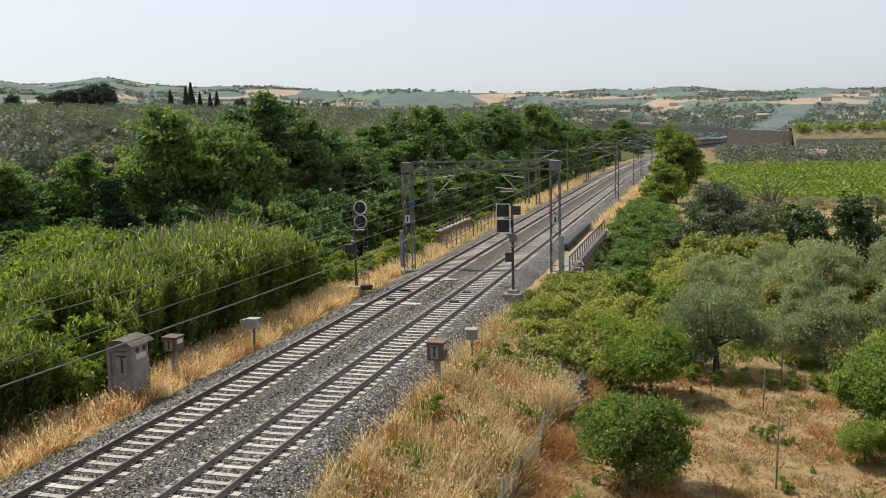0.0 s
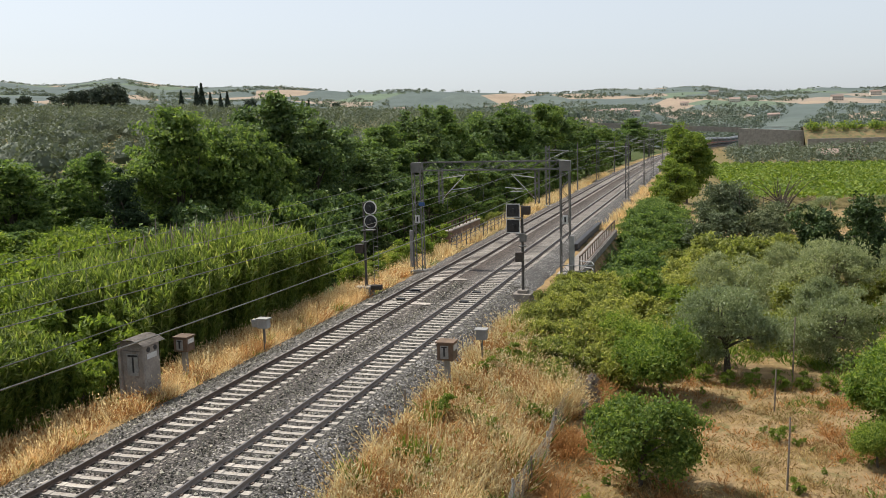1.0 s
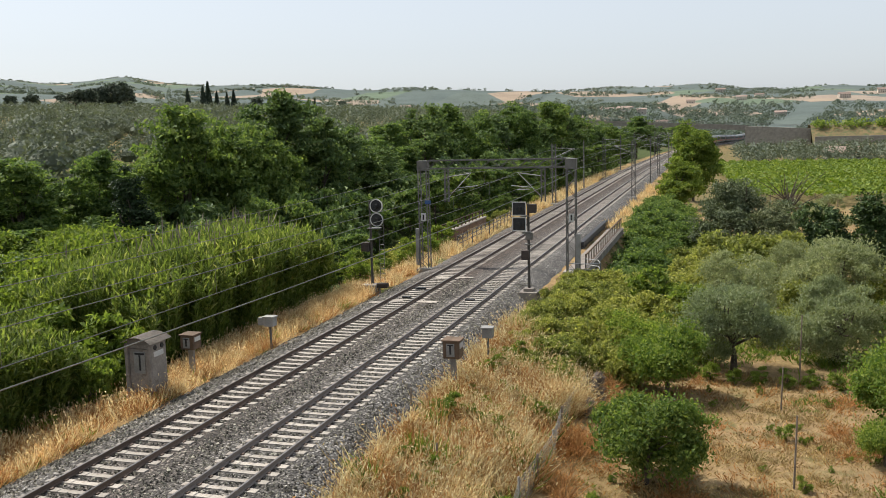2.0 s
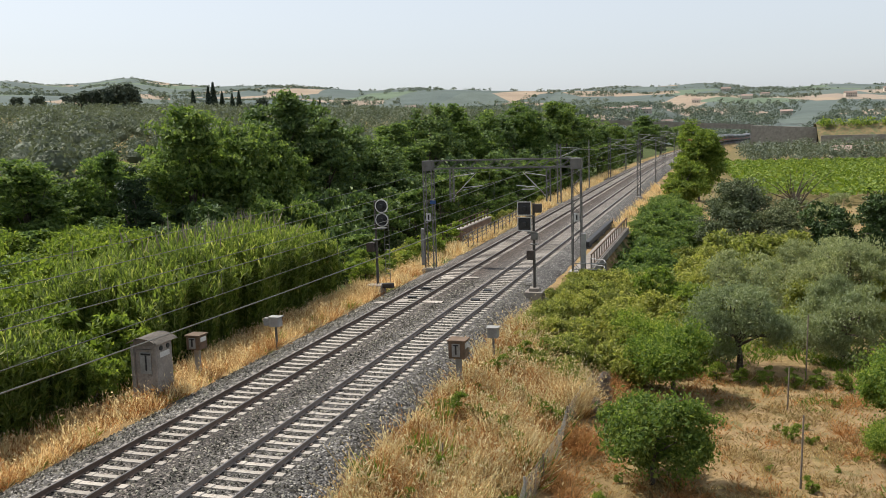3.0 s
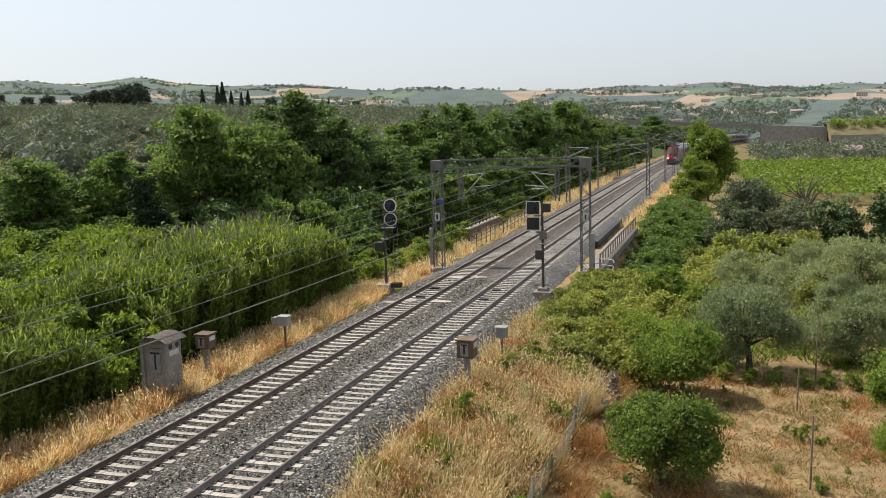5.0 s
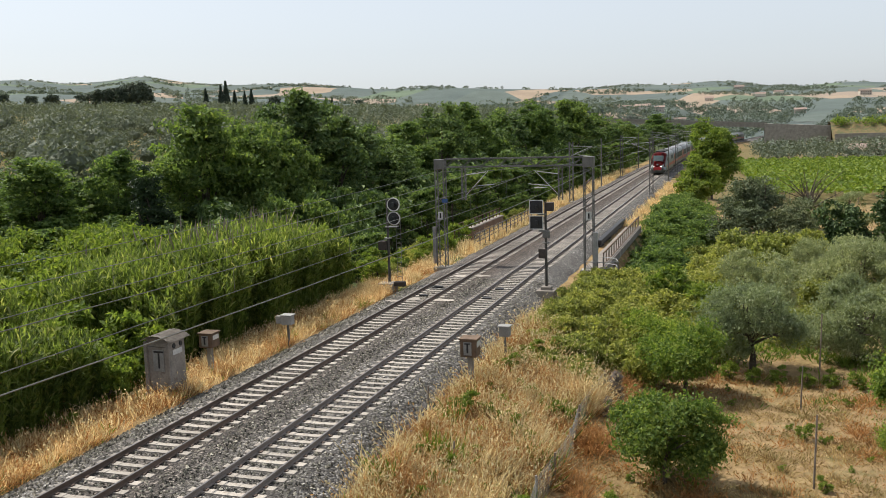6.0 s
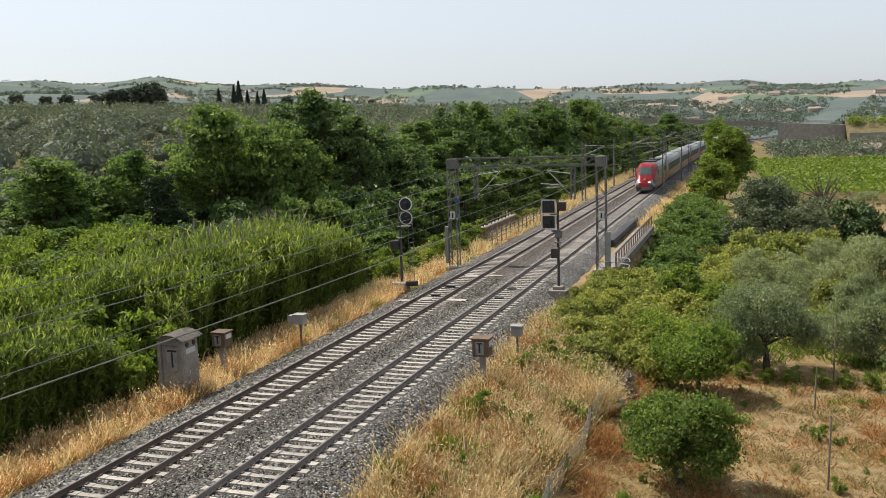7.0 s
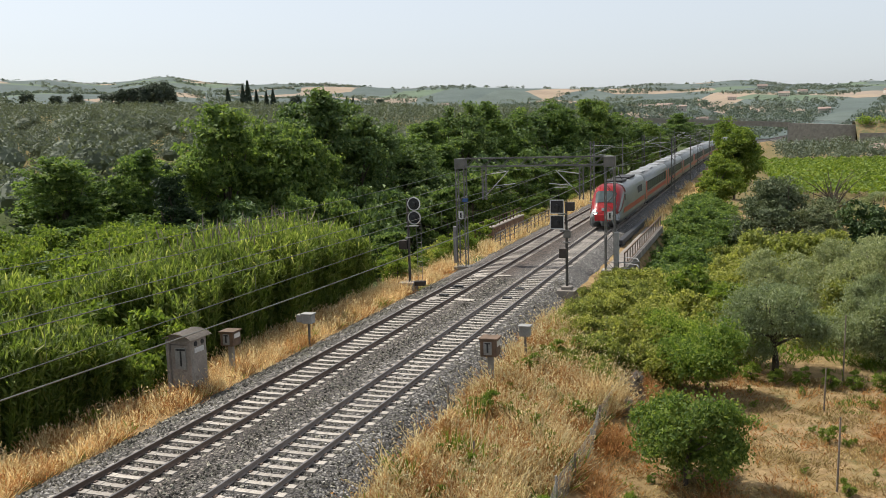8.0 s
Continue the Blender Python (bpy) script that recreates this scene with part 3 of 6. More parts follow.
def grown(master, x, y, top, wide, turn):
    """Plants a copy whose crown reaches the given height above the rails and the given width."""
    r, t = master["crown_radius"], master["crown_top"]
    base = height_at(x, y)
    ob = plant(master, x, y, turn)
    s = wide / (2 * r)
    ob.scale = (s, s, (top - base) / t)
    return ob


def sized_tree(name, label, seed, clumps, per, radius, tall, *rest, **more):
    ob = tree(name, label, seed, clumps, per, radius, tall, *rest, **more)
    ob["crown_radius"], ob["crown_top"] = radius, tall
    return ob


def left_trees():
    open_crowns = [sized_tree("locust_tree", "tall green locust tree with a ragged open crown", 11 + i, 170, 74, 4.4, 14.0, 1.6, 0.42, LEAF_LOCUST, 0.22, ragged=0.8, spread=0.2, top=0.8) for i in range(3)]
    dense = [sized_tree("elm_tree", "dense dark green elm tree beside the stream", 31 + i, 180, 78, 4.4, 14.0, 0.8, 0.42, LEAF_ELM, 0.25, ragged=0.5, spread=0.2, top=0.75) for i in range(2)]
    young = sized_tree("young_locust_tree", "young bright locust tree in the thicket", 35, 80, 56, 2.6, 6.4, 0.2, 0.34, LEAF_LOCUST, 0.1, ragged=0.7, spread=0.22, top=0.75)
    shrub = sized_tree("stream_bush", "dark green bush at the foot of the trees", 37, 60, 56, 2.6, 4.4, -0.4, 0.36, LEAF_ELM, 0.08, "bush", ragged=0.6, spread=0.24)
    rng = random.Random(5)
    kinds = {"o": open_crowns, "d": dense}
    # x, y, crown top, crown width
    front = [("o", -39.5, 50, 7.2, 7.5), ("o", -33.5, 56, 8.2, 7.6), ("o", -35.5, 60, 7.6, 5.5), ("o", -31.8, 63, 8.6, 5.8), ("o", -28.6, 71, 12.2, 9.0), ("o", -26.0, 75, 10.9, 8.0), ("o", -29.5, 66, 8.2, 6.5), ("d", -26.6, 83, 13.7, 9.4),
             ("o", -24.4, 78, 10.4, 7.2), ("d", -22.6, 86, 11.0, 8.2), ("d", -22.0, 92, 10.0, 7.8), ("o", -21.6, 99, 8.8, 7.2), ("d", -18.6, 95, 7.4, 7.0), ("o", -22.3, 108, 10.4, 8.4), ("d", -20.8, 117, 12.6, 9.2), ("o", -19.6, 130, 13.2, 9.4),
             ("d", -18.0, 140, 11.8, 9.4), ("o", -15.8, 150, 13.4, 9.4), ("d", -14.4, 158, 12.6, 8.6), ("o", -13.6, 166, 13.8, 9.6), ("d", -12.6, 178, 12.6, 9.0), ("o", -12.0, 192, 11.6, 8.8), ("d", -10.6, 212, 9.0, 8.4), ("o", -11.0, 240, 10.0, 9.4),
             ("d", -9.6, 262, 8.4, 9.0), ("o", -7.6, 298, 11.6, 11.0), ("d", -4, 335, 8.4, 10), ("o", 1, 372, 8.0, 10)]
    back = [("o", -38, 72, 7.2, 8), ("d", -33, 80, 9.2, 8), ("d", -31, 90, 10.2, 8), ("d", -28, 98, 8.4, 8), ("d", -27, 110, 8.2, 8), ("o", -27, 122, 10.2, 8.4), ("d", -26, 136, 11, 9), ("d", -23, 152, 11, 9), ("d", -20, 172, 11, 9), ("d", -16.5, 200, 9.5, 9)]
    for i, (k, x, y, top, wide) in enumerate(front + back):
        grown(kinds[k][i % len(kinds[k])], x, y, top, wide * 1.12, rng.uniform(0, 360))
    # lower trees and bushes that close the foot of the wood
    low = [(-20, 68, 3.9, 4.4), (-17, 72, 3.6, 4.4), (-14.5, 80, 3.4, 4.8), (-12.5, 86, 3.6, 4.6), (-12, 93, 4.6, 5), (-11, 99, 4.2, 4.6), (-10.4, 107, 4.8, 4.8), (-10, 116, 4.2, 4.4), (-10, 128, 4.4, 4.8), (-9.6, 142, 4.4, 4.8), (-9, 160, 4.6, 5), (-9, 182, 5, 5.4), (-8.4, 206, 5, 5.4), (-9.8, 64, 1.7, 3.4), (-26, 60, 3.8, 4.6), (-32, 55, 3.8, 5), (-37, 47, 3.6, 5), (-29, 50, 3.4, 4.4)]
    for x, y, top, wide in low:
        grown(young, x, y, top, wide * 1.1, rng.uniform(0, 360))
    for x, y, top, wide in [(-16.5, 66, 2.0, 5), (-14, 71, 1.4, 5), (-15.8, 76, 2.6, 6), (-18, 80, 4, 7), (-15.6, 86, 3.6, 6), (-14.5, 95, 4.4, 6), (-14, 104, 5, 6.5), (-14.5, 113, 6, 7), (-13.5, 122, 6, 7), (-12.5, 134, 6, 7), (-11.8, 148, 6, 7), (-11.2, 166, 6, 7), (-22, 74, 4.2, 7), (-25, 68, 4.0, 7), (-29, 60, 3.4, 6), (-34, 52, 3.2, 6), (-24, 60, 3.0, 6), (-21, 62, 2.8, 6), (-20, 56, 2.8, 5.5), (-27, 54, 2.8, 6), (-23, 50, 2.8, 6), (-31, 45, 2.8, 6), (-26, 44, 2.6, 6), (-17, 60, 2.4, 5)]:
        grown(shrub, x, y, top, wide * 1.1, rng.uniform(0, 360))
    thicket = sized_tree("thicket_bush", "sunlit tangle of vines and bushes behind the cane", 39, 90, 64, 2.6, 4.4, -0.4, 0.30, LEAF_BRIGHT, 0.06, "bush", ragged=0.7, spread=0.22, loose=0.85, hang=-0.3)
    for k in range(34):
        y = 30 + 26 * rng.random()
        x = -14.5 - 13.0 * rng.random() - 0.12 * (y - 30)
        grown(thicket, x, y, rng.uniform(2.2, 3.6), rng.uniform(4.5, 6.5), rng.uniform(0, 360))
    discard(thicket)
    for k in range(15):
        y = 100 + 10 * k
        plant(young, -7.4 + float(offset(y)) + rng.uniform(-0.8, 0.4), y + rng.uniform(-2, 2), rng.uniform(0, 360), rng.uniform(0.35, 0.55))
    for m in (*open_crowns, *dense, young, shrub):
        discard(m)
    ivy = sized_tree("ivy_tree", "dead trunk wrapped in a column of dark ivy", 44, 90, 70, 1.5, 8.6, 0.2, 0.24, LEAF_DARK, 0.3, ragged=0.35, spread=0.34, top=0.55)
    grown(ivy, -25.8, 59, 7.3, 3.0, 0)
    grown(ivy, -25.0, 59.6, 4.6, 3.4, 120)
    discard(ivy)


def right_trees():
    rng = random.Random(8)
    tall_one = tree("poplar_tree", "tall bright green tree at the edge of the vineyard", 61, 190, 80, 3.8, 12.3, 0.4, 0.42, LEAF_BRIGHT, 0.2, ragged=0.3, spread=0.24, top=0.85)
    plant(tall_one, 13.6, 146, 20, 1.0, -2.6)
    discard(tall_one)
    low_one = tree("mulberry_tree", "low bright green tree crowding the railway bank", 62, 150, 80, 3.5, 7.0, -0.4, 0.36, LEAF_BRIGHT, 0.16, ragged=0.3, spread=0.24)
    plant(low_one, 11.7, 133, 20, 1.0, -2.2)
    discard(low_one)
    olives = [tree("olive_tree", "grey-green olive tree with a dense rounded crown", 71 + i, 130, 150, 2.7, 4.7, 0.15, 0.17, LEAF_OLIVE, 0.2, ragged=0.5, spread=0.22, slim=0.36, hang=-0.8, flat=0.75, loose=0.8) for i in range(2)]
    olives += [tree("olive_tree", "small grey-green olive tree on dry ground", 75, 70, 70, 2.7, 4.8, 0.8, 0.27, LEAF_OLIVE, 0.17, ragged=0.5, spread=0.22, slim=0.45, flat=0.75, loose=0.8)]
    for x, y, s, k in [(17.9, 46.4, 0.98, 0), (23.0, 49.6, 0.98, 1), (18.7, 57, 1.05, 1), (24.2, 61, 1.08, 0), (28.2, 49, 1.0, 0), (29.5, 56, 1.05, 1), (30.5, 64, 1.1, 0), (23, 68, 0.95, 1), (36, 70, 1.1, 0), (33.5, 77, 1.05, 1), (36, 60, 1.1, 0),
                       (27.5, 96, 0.85, 2), (33, 102, 0.8, 2), (39, 98, 0.85, 2), (45, 105, 0.8, 2), (35, 90, 0.8, 2), (44, 92, 0.9, 2), (52, 100, 0.8, 2), (25.5, 108, 0.8, 2), (30, 118, 0.75, 2), (38, 120, 0.75, 2), (47, 118, 0.75, 2), (55, 120, 0.8, 2), (36, 38, 1.2, 0)]:
        plant(olives[k], x, y, rng.uniform(0, 360), s)
    oak = tree("holm_oak", "large spreading dark grey-green oak among the olives", 78, 190, 100, 4.4, 7.4, 0.3, 0.27, LEAF_OAK, 0.28, ragged=0.5, spread=0.19, slim=0.5, flat=0.65)
    plant(oak, 19.0, 88, 40, 1.0)
    plant(oak, 21.8, 86, 200, 0.72)
    discard(oak)
    bare = thing("bare_tree", 24.3, 99, height_at(24.3, 99), "leafless grey dead tree behind the oak", "tree")
    twigs = np.random.default_rng(12)
    tops = [(twigs.normal() * 1.9, twigs.normal() * 1.2, twigs.uniform(4.0, 7.4)) for _ in range(26)]
    part("trunk", trunk_bm(twigs, 0.16, 3.2, np.array(tops), 26), BARK, bare)
    for m in olives:
        discard(m)
    fruit = tree("fruit_tree", "leafy dark green fruit tree in the orchard", 81, 130, 110, 2.2, 3.7, 0.5, 0.15, LEAF_FRUIT, 0.1, ragged=0.5, spread=0.24, flat=0.9, hang=-0.7, loose=0.9)
    for x, y, s in [(14.9, 41.2, 1.02), (31, 41, 1.2), (25.0, 39.4, 1.1), (23.7, 37.0, 1.0), (27.4, 40.5, 1.2), (13.0, 45.8, 0.85), (25.6, 43.5, 0.85), (26.0, 33.5, 0.95), (22.9, 34.6, 0.55)]:
        plant(fruit, x, y, rng.uniform(0, 360), s)
    discard(fruit)
    apricot = tree("fruit_tree", "low bushy dark green fruit tree in dry grass", 83, 150, 100, 2.2, 3.6, -0.1, 0.16, LEAF_APRICOT, 0.1, ragged=0.5, spread=0.22, flat=0.95, hang=-0.8, loose=0.9)
    plant(apricot, 14.75, 30.8, 40, 0.94)
    discard(apricot)
    pear = tree("pear_tree", "dark green tree with upright shoots beside the olives", 85, 110, 80, 2.6, 5.4, 0.3, 0.24, LEAF_PEAR, 0.14, ragged=0.9, spread=0.18, flat=0.9)
    plant(pear, 26.6, 75, 0, 1.35)
    plant(pear, 29.5, 77, 130, 1.1)
    discard(pear)
    bush = tree("bramble_bush", "sprawling green bramble bush on the embankment", 91, 100, 70, 2.0, 2.4, -0.5, 0.20, LEAF_BRAMBLE, 0.06, "bush", ragged=0.8, spread=0.24, hang=-0.5, loose=1.3, flat=0.8)
    bank = [(8.0, 41.5, 0.42), (7.9, 45, 0.5), (7.8, 48, 0.5), (8.0, 51.5, 0.55), (7.9, 54.5, 0.5), (8.3, 57.5, 0.6), (8.4, 60, 0.55), (9.2, 38.6, 0.5), (8.6, 43.5, 0.62), (9.6, 41, 0.72), (10.6, 44, 0.9), (9.2, 47, 0.85), (11.6, 47.5, 1.0), (10.2, 50.5, 0.95), (9.4, 54, 0.85), (11.4, 56, 1.0), (10.8, 38.4, 0.7), (11.5, 62, 1.0), (8.8, 46, 0.8), (9.0, 49.2, 0.85), (8.6, 52.6, 0.75), (10.4, 47, 0.95), (12.4, 50, 1.1), (10.6, 53.4, 1.0), (9.8, 58, 0.95), (10.6, 41.8, 0.8), (9.6, 44.2, 0.8), (11.8, 45, 0.9), (9.3, 40, 0.6), (12.4, 59.5, 1.1)]
    beyond_bridge = [(9.8, 88, 1.0), (10.6, 94, 1.2), (9.6, 100, 1.1), (11.2, 104, 1.3), (9.6, 109, 1.0), (9.4, 116, 0.9), (11.2, 115, 1.2), (12.6, 98, 1.3), (13, 109, 1.3), (10.6, 84, 1.2), (10.4, 91, 1.3), (10.8, 97, 1.3), (11, 101, 1.3), (10.4, 105, 1.2), (10.6, 111, 1.2), (10.8, 120, 1.1), (12, 80, 1.3), (12, 87, 1.3), (13.4, 84, 1.3), (13.6, 90, 1.3), (13.8, 96, 1.2), (13.2, 103, 1.2), (14.6, 82, 1.3), (14.5, 76, 1.4), (16, 70, 1.3), (13.5, 70, 1.3), (21, 70, 1.3), (17.5, 74, 1.3), (24, 74, 1.1), (30, 82, 1.1)]
    among_trees = [(12.2, 52, 1.1), (13.3, 57, 1.15), (12.6, 43, 0.8), (13.5, 48.5, 1.0), (15, 52.5, 1.1), (14.5, 61, 1.2), (20, 52.5, 0.9), (21.5, 60, 1.1), (16.5, 56, 1.2), (20.8, 54, 0.9), (25, 60, 1.1), (18, 65, 1.2), (28, 68, 1.1), (33, 60, 1.1)]
    hazel = tree("hazel_bush", "dark green hazel bush below the railway bridge", 92, 100, 70, 2.0, 2.5, -0.5, 0.22, LEAF_LOCUST, 0.06, "bush", ragged=0.8, spread=0.23, loose=0.8, flat=0.7)
    for x, y, s in beyond_bridge:
        plant(hazel if y > 78 and x < 14 else bush, x, y, rng.uniform(0, 360), s)
    for x, y, s in [(10.2, 64.5, 1.0), (10.0, 68, 1.1), (10.3, 72, 1.2), (10.1, 76, 1.2), (10.4, 80.5, 1.2), (10.0, 85, 1.1), (12.0, 66, 1.2), (12.2, 73, 1.3)]:
        plant(hazel, x, y, rng.uniform(0, 360), s * 1.1, -3.9)
    discard(hazel)
    for x, y, s in bank + among_trees + [(18.5, 77, 1.7), (21.6, 78, 1.6), (15.6, 78, 1.4), (24.5, 80, 1.4)]:
        plant(bush, x, y, rng.uniform(0, 360), s)
    for x, y, s in [(-7.5, 60, 0.8), (-6.2, 64, 0.7), (-9, 66, 1.0), (-5.2, 57.5, 0.5), (-7, 68.5, 0.9), (-6.2, 98, 0.6), (-6.5, 92, 0.7), (-6, 120, 0.5)]:
        plant(bush, x, y, rng.uniform(0, 360), s)
    discard(bush)
    weed = tree("elder_bush", "bright yellow-green elder bush in the undergrowth", 93, 48, 46, 1.3, 2.6, 0.0, 0.21, LEAF_BRIGHT, 0.05, "bush", ragged=0.8, spread=0.24, hang=-0.6, loose=0.9)
    verge = [(-6.9, 29.4, 1.1), (-8.2, 30.8, 1.5), (-6.6, 30.8, 0.9), (-9.6, 30.2, 1.6), (-7.6, 32.2, 1.1), (-5.9, 28.2, 0.7), (-5.6, 25.6, 0.3), (-6.2, 28.8, 0.6), (-10.4, 31.6, 1.3), (-5.0, 31.4, 0.3), (-6.2, 56.5, 0.8), (-5.6, 59.5, 0.7), (-7.2, 58, 1.0), (-5.4, 63.5, 0.7), (-5.8, 66.5, 0.8), (-5.5, 75.0, 0.9), (-6.6, 73.5, 1.0), (-5.0, 69, 0.7)]
    orchard_edge = [(13.2, 55.5, 1.2), (14.6, 50, 0.8), (16.6, 48, 0.7), (25, 44.8, 0.8), (16.8, 44.6, 0.4), (17.9, 44.2, 0.34), (19.0, 44.3, 0.36), (20.2, 44.0, 0.36), (21.3, 44.2, 0.34), (22.4, 44.0, 0.36), (23.4, 44.3, 0.36), (14.4, 55, 1.5), (15.6, 53, 1.2), (19.5, 26.5, 0.35), (20.6, 27.4, 0.4), (21.8, 26.6, 0.45), (18.2, 26.2, 0.3), (22.6, 28.5, 0.4), (13.6, 27.2, 0.4), (7.5, 25.6, 0.26), (8.7, 24.3, 0.32), (9.4, 27.2, 0.28), (8.0, 31.0, 0.22), (9.6, 31.8, 0.3), (10.2, 34.5, 0.35), (19.9, 31.4, 0.22), (19.7, 36.5, 0.3)]
    for x, y, s in verge + orchard_edge:
        plant(weed, x, y, rng.uniform(0, 360), s)
    for k in range(46):
        y = 22.5 + 20 * rng.random()
        plant(weed, rng.uniform(7.6, 10.9), y, rng.uniform(0, 360), rng.uniform(0.2, 0.44))
    for k in range(30):
        plant(weed, rng.uniform(12.5, 26), rng.uniform(24, 43), rng.uniform(0, 360), rng.uniform(0.07, 0.16))
    for k in range(9):
        plant(weed, 13.5 + float(offset(165 + 17 * k)) + rng.uniform(-1, 1), 165 + 17 * k, rng.uniform(0, 360), rng.uniform(1.0, 1.6))
    discard(weed)
    dead = tree("dead_shrub", "tangle of dead brown twigs beside the fence", 97, 40, 90, 0.8, 1.8, -0.2, 0.4, TIMBER, 0.03, "shrub", ragged=0.4, spread=0.3, slim=0.05)
    for x, y, s in ((12.0, 38.6, 0.8), (12.0, 36.6, 0.5)):
        plant(dead, x, y, 60 * s, s)
    discard(dead)


def reed_bank():
    """Stalks of giant cane with arching leaves, in two stands with uneven tops."""
    rng = np.random.default_rng(3)
    n = 9000
    x0 = -5.6 - 9.0 * rng.random(n) ** 1.25
    y0 = rng.uniform(18, 55.5, n)
    lobes = 0.8 * rough(x0 + 3, y0, 1.05) + 0.5 * rough(x0, y0 + 7, 2.6)
    front = -6.2 - 0.75 * rough(y0, y0 * 0.3, 1.0) - 0.9 * ease(y0, 50, 55) - 0.35 * ease(y0, 30, 36)
    keep = (x0 < front) & (lobes > -0.42)
    keep &= (x0 < -11.5) | (y0 < 28.4 + 0.25 * rough(x0, y0, 0.7)) | (y0 > 33.2 + 0.35 * rough(x0, y0, 0.7))
    keep &= (y0 < 53.6) | (x0 < -7.6)
    keep &= (x0 > -11.5) | (rng.random(n) < 0.5)
    x0, y0, lobes, front = x0[keep], y0[keep], lobes[keep], front[keep]
    n = len(x0)
    crest = np.interp(y0, [15, 26, 28.4, 30, 33, 36, 40, 46, 50, 53, 55.5], [4.9, 4.8, 4.1, 1.6, 2.4, 3.9, 3.5, 3.7, 3.4, 2.7, 1.8])
    crest = crest + 1.15 * lobes - 1.3 * ease(np.abs(y0 - 25.0), 2.2, 4.6) * (y0 < 29) - np.where(y0 < 29, 3.1, 1.3) * ease(x0, front - np.where(y0 < 29, 4.8, 1.7), front) - 0.10 * np.clip(-7 - x0, 0, 8)
    base = np.stack([x0, y0, height(x0, y0)], -1)
    tall = np.maximum(crest - base[:, 2] + rng.normal(size=n) * 0.3, 1.6)
    lean = rng.normal(size=(n, 2)) * 0.05
    lean[:, 0] += 0.12 * ease(x0, front - 1.6, front)
    tip = base + np.stack([lean[:, 0] * tall, lean[:, 1] * tall, tall], -1)
    d = tip - base
    V, F = blades_from((tip + base) / 2, d, unit(rng, n), np.linalg.norm(d, axis=1), np.full(n, 0.05), 0.0)
    out = [V]
    for k in range(34):
        f = 0.12 + 0.88 * ((k + rng.random(n)) / 34) ** 0.75
        p = base + d * f[:, None]
        a = rng.uniform(0, 2 * np.pi, n)
        dirs = np.stack([np.cos(a), np.sin(a), rng.uniform(0.1, 1.9, n) + 1.6 * (f > 0.95)], -1)
        L = (0.32 + 0.34 * rng.random(n)) * np.where(f > 0.95, 0.9, 1)
        du = dirs / np.linalg.norm(dirs, axis=1, keepdims=True)
        V, _ = blades_from(p + du * L[:, None] * 0.45, dirs, np.stack([rng.normal(size=n) * 0.4, rng.normal(size=n) * 0.4, np.ones(n)], -1), L * 1.1, L * 0.15, 0.14)
        out.append(V)
    tall_ones = rng.choice(np.flatnonzero((tip[:, 2] > 3.3) & (y0 > 38) & (x0 < -8)), 120)
    p = tip[tall_ones] + np.array([0, 0, 0.4])
    V, _ = blades_from(p, np.stack([rng.normal(size=120) * 0.2, rng.normal(size=120) * 0.2, np.ones(120)], -1), unit(rng, 120), rng.uniform(0.8, 1.4, 120), np.full(120, 0.08), 0.05)
    tagged(sheet("reed_plumes", V, np.arange(480).reshape(-1, 4), TIMBER), "feathery brown plumes above the cane", "reeds", kind="stuff")
    V = np.concatenate(out)
    ob = sheet("reed_bank", V, np.arange(len(V)).reshape(-1, 4), LEAF_REED)
    tagged(ob, "dense bank of tall green giant cane beside the railway", "reeds", kind="stuff")


def grass(name, label, x0, x1, y0, y1, count, tall, material, keep=None, seed=1, width=0.02, lean=0.35, heads=0.0):
    rng = np.random.default_rng(seed)
    hub = rng.uniform((x0, y0), (x1, y1), (max(1, count // 48), 2))
    pick = rng.integers(0, len(hub), count)
    away = rng.normal(size=(count, 2)) * 0.2
    x, y = hub[pick, 0] + away[:, 0], hub[pick, 1] + away[:, 1]
    vigour = (0.4 + 1.1 * rng.random(len(hub)) ** 1.5)[pick]
    if keep is not None:
        k = keep(x, y, rng)
        x, y, away, vigour = x[k], y[k], away[k], vigour[k]
    n = len(x)
    L = tall * vigour * (0.5 + 0.7 * rng.random(n)) * (1 + 0.35 * rough(x, y, 0.9))
    base = np.stack([x, y, height(x, y) - 0.03], -1)
    d = np.stack([rng.normal(size=n) * lean * 0.6 + away[:, 0] * 4 * lean, rng.normal(size=n) * lean * 0.6 + away[:, 1] * 4 * lean, np.ones(n)], -1)
    d /= np.linalg.norm(d, axis=1, keepdims=True)
    V, F = blades_from(base + d * L[:, None] * 0.5, d, unit(rng, n), L, np.full(n, width) * (0.7 + 0.8 * rng.random(n)), 0.1)
    if heads:
        k = rng.random(n) < heads
        m = int(k.sum())
        tip = (base + d * L[:, None])[k]
        V2, _ = blades_from(tip, d[k] + rng.normal(size=(m, 3)) * 0.5, unit(rng, m), rng.uniform(0.08, 0.2, m), rng.uniform(0.03, 0.06, m), 0.1)
        V = np.concatenate([V, V2])
        F = np.arange(len(V)).reshape(-1, 4)
    ob = sheet(name, V, F, material)
    tagged(ob, label, "grass", kind="stuff")


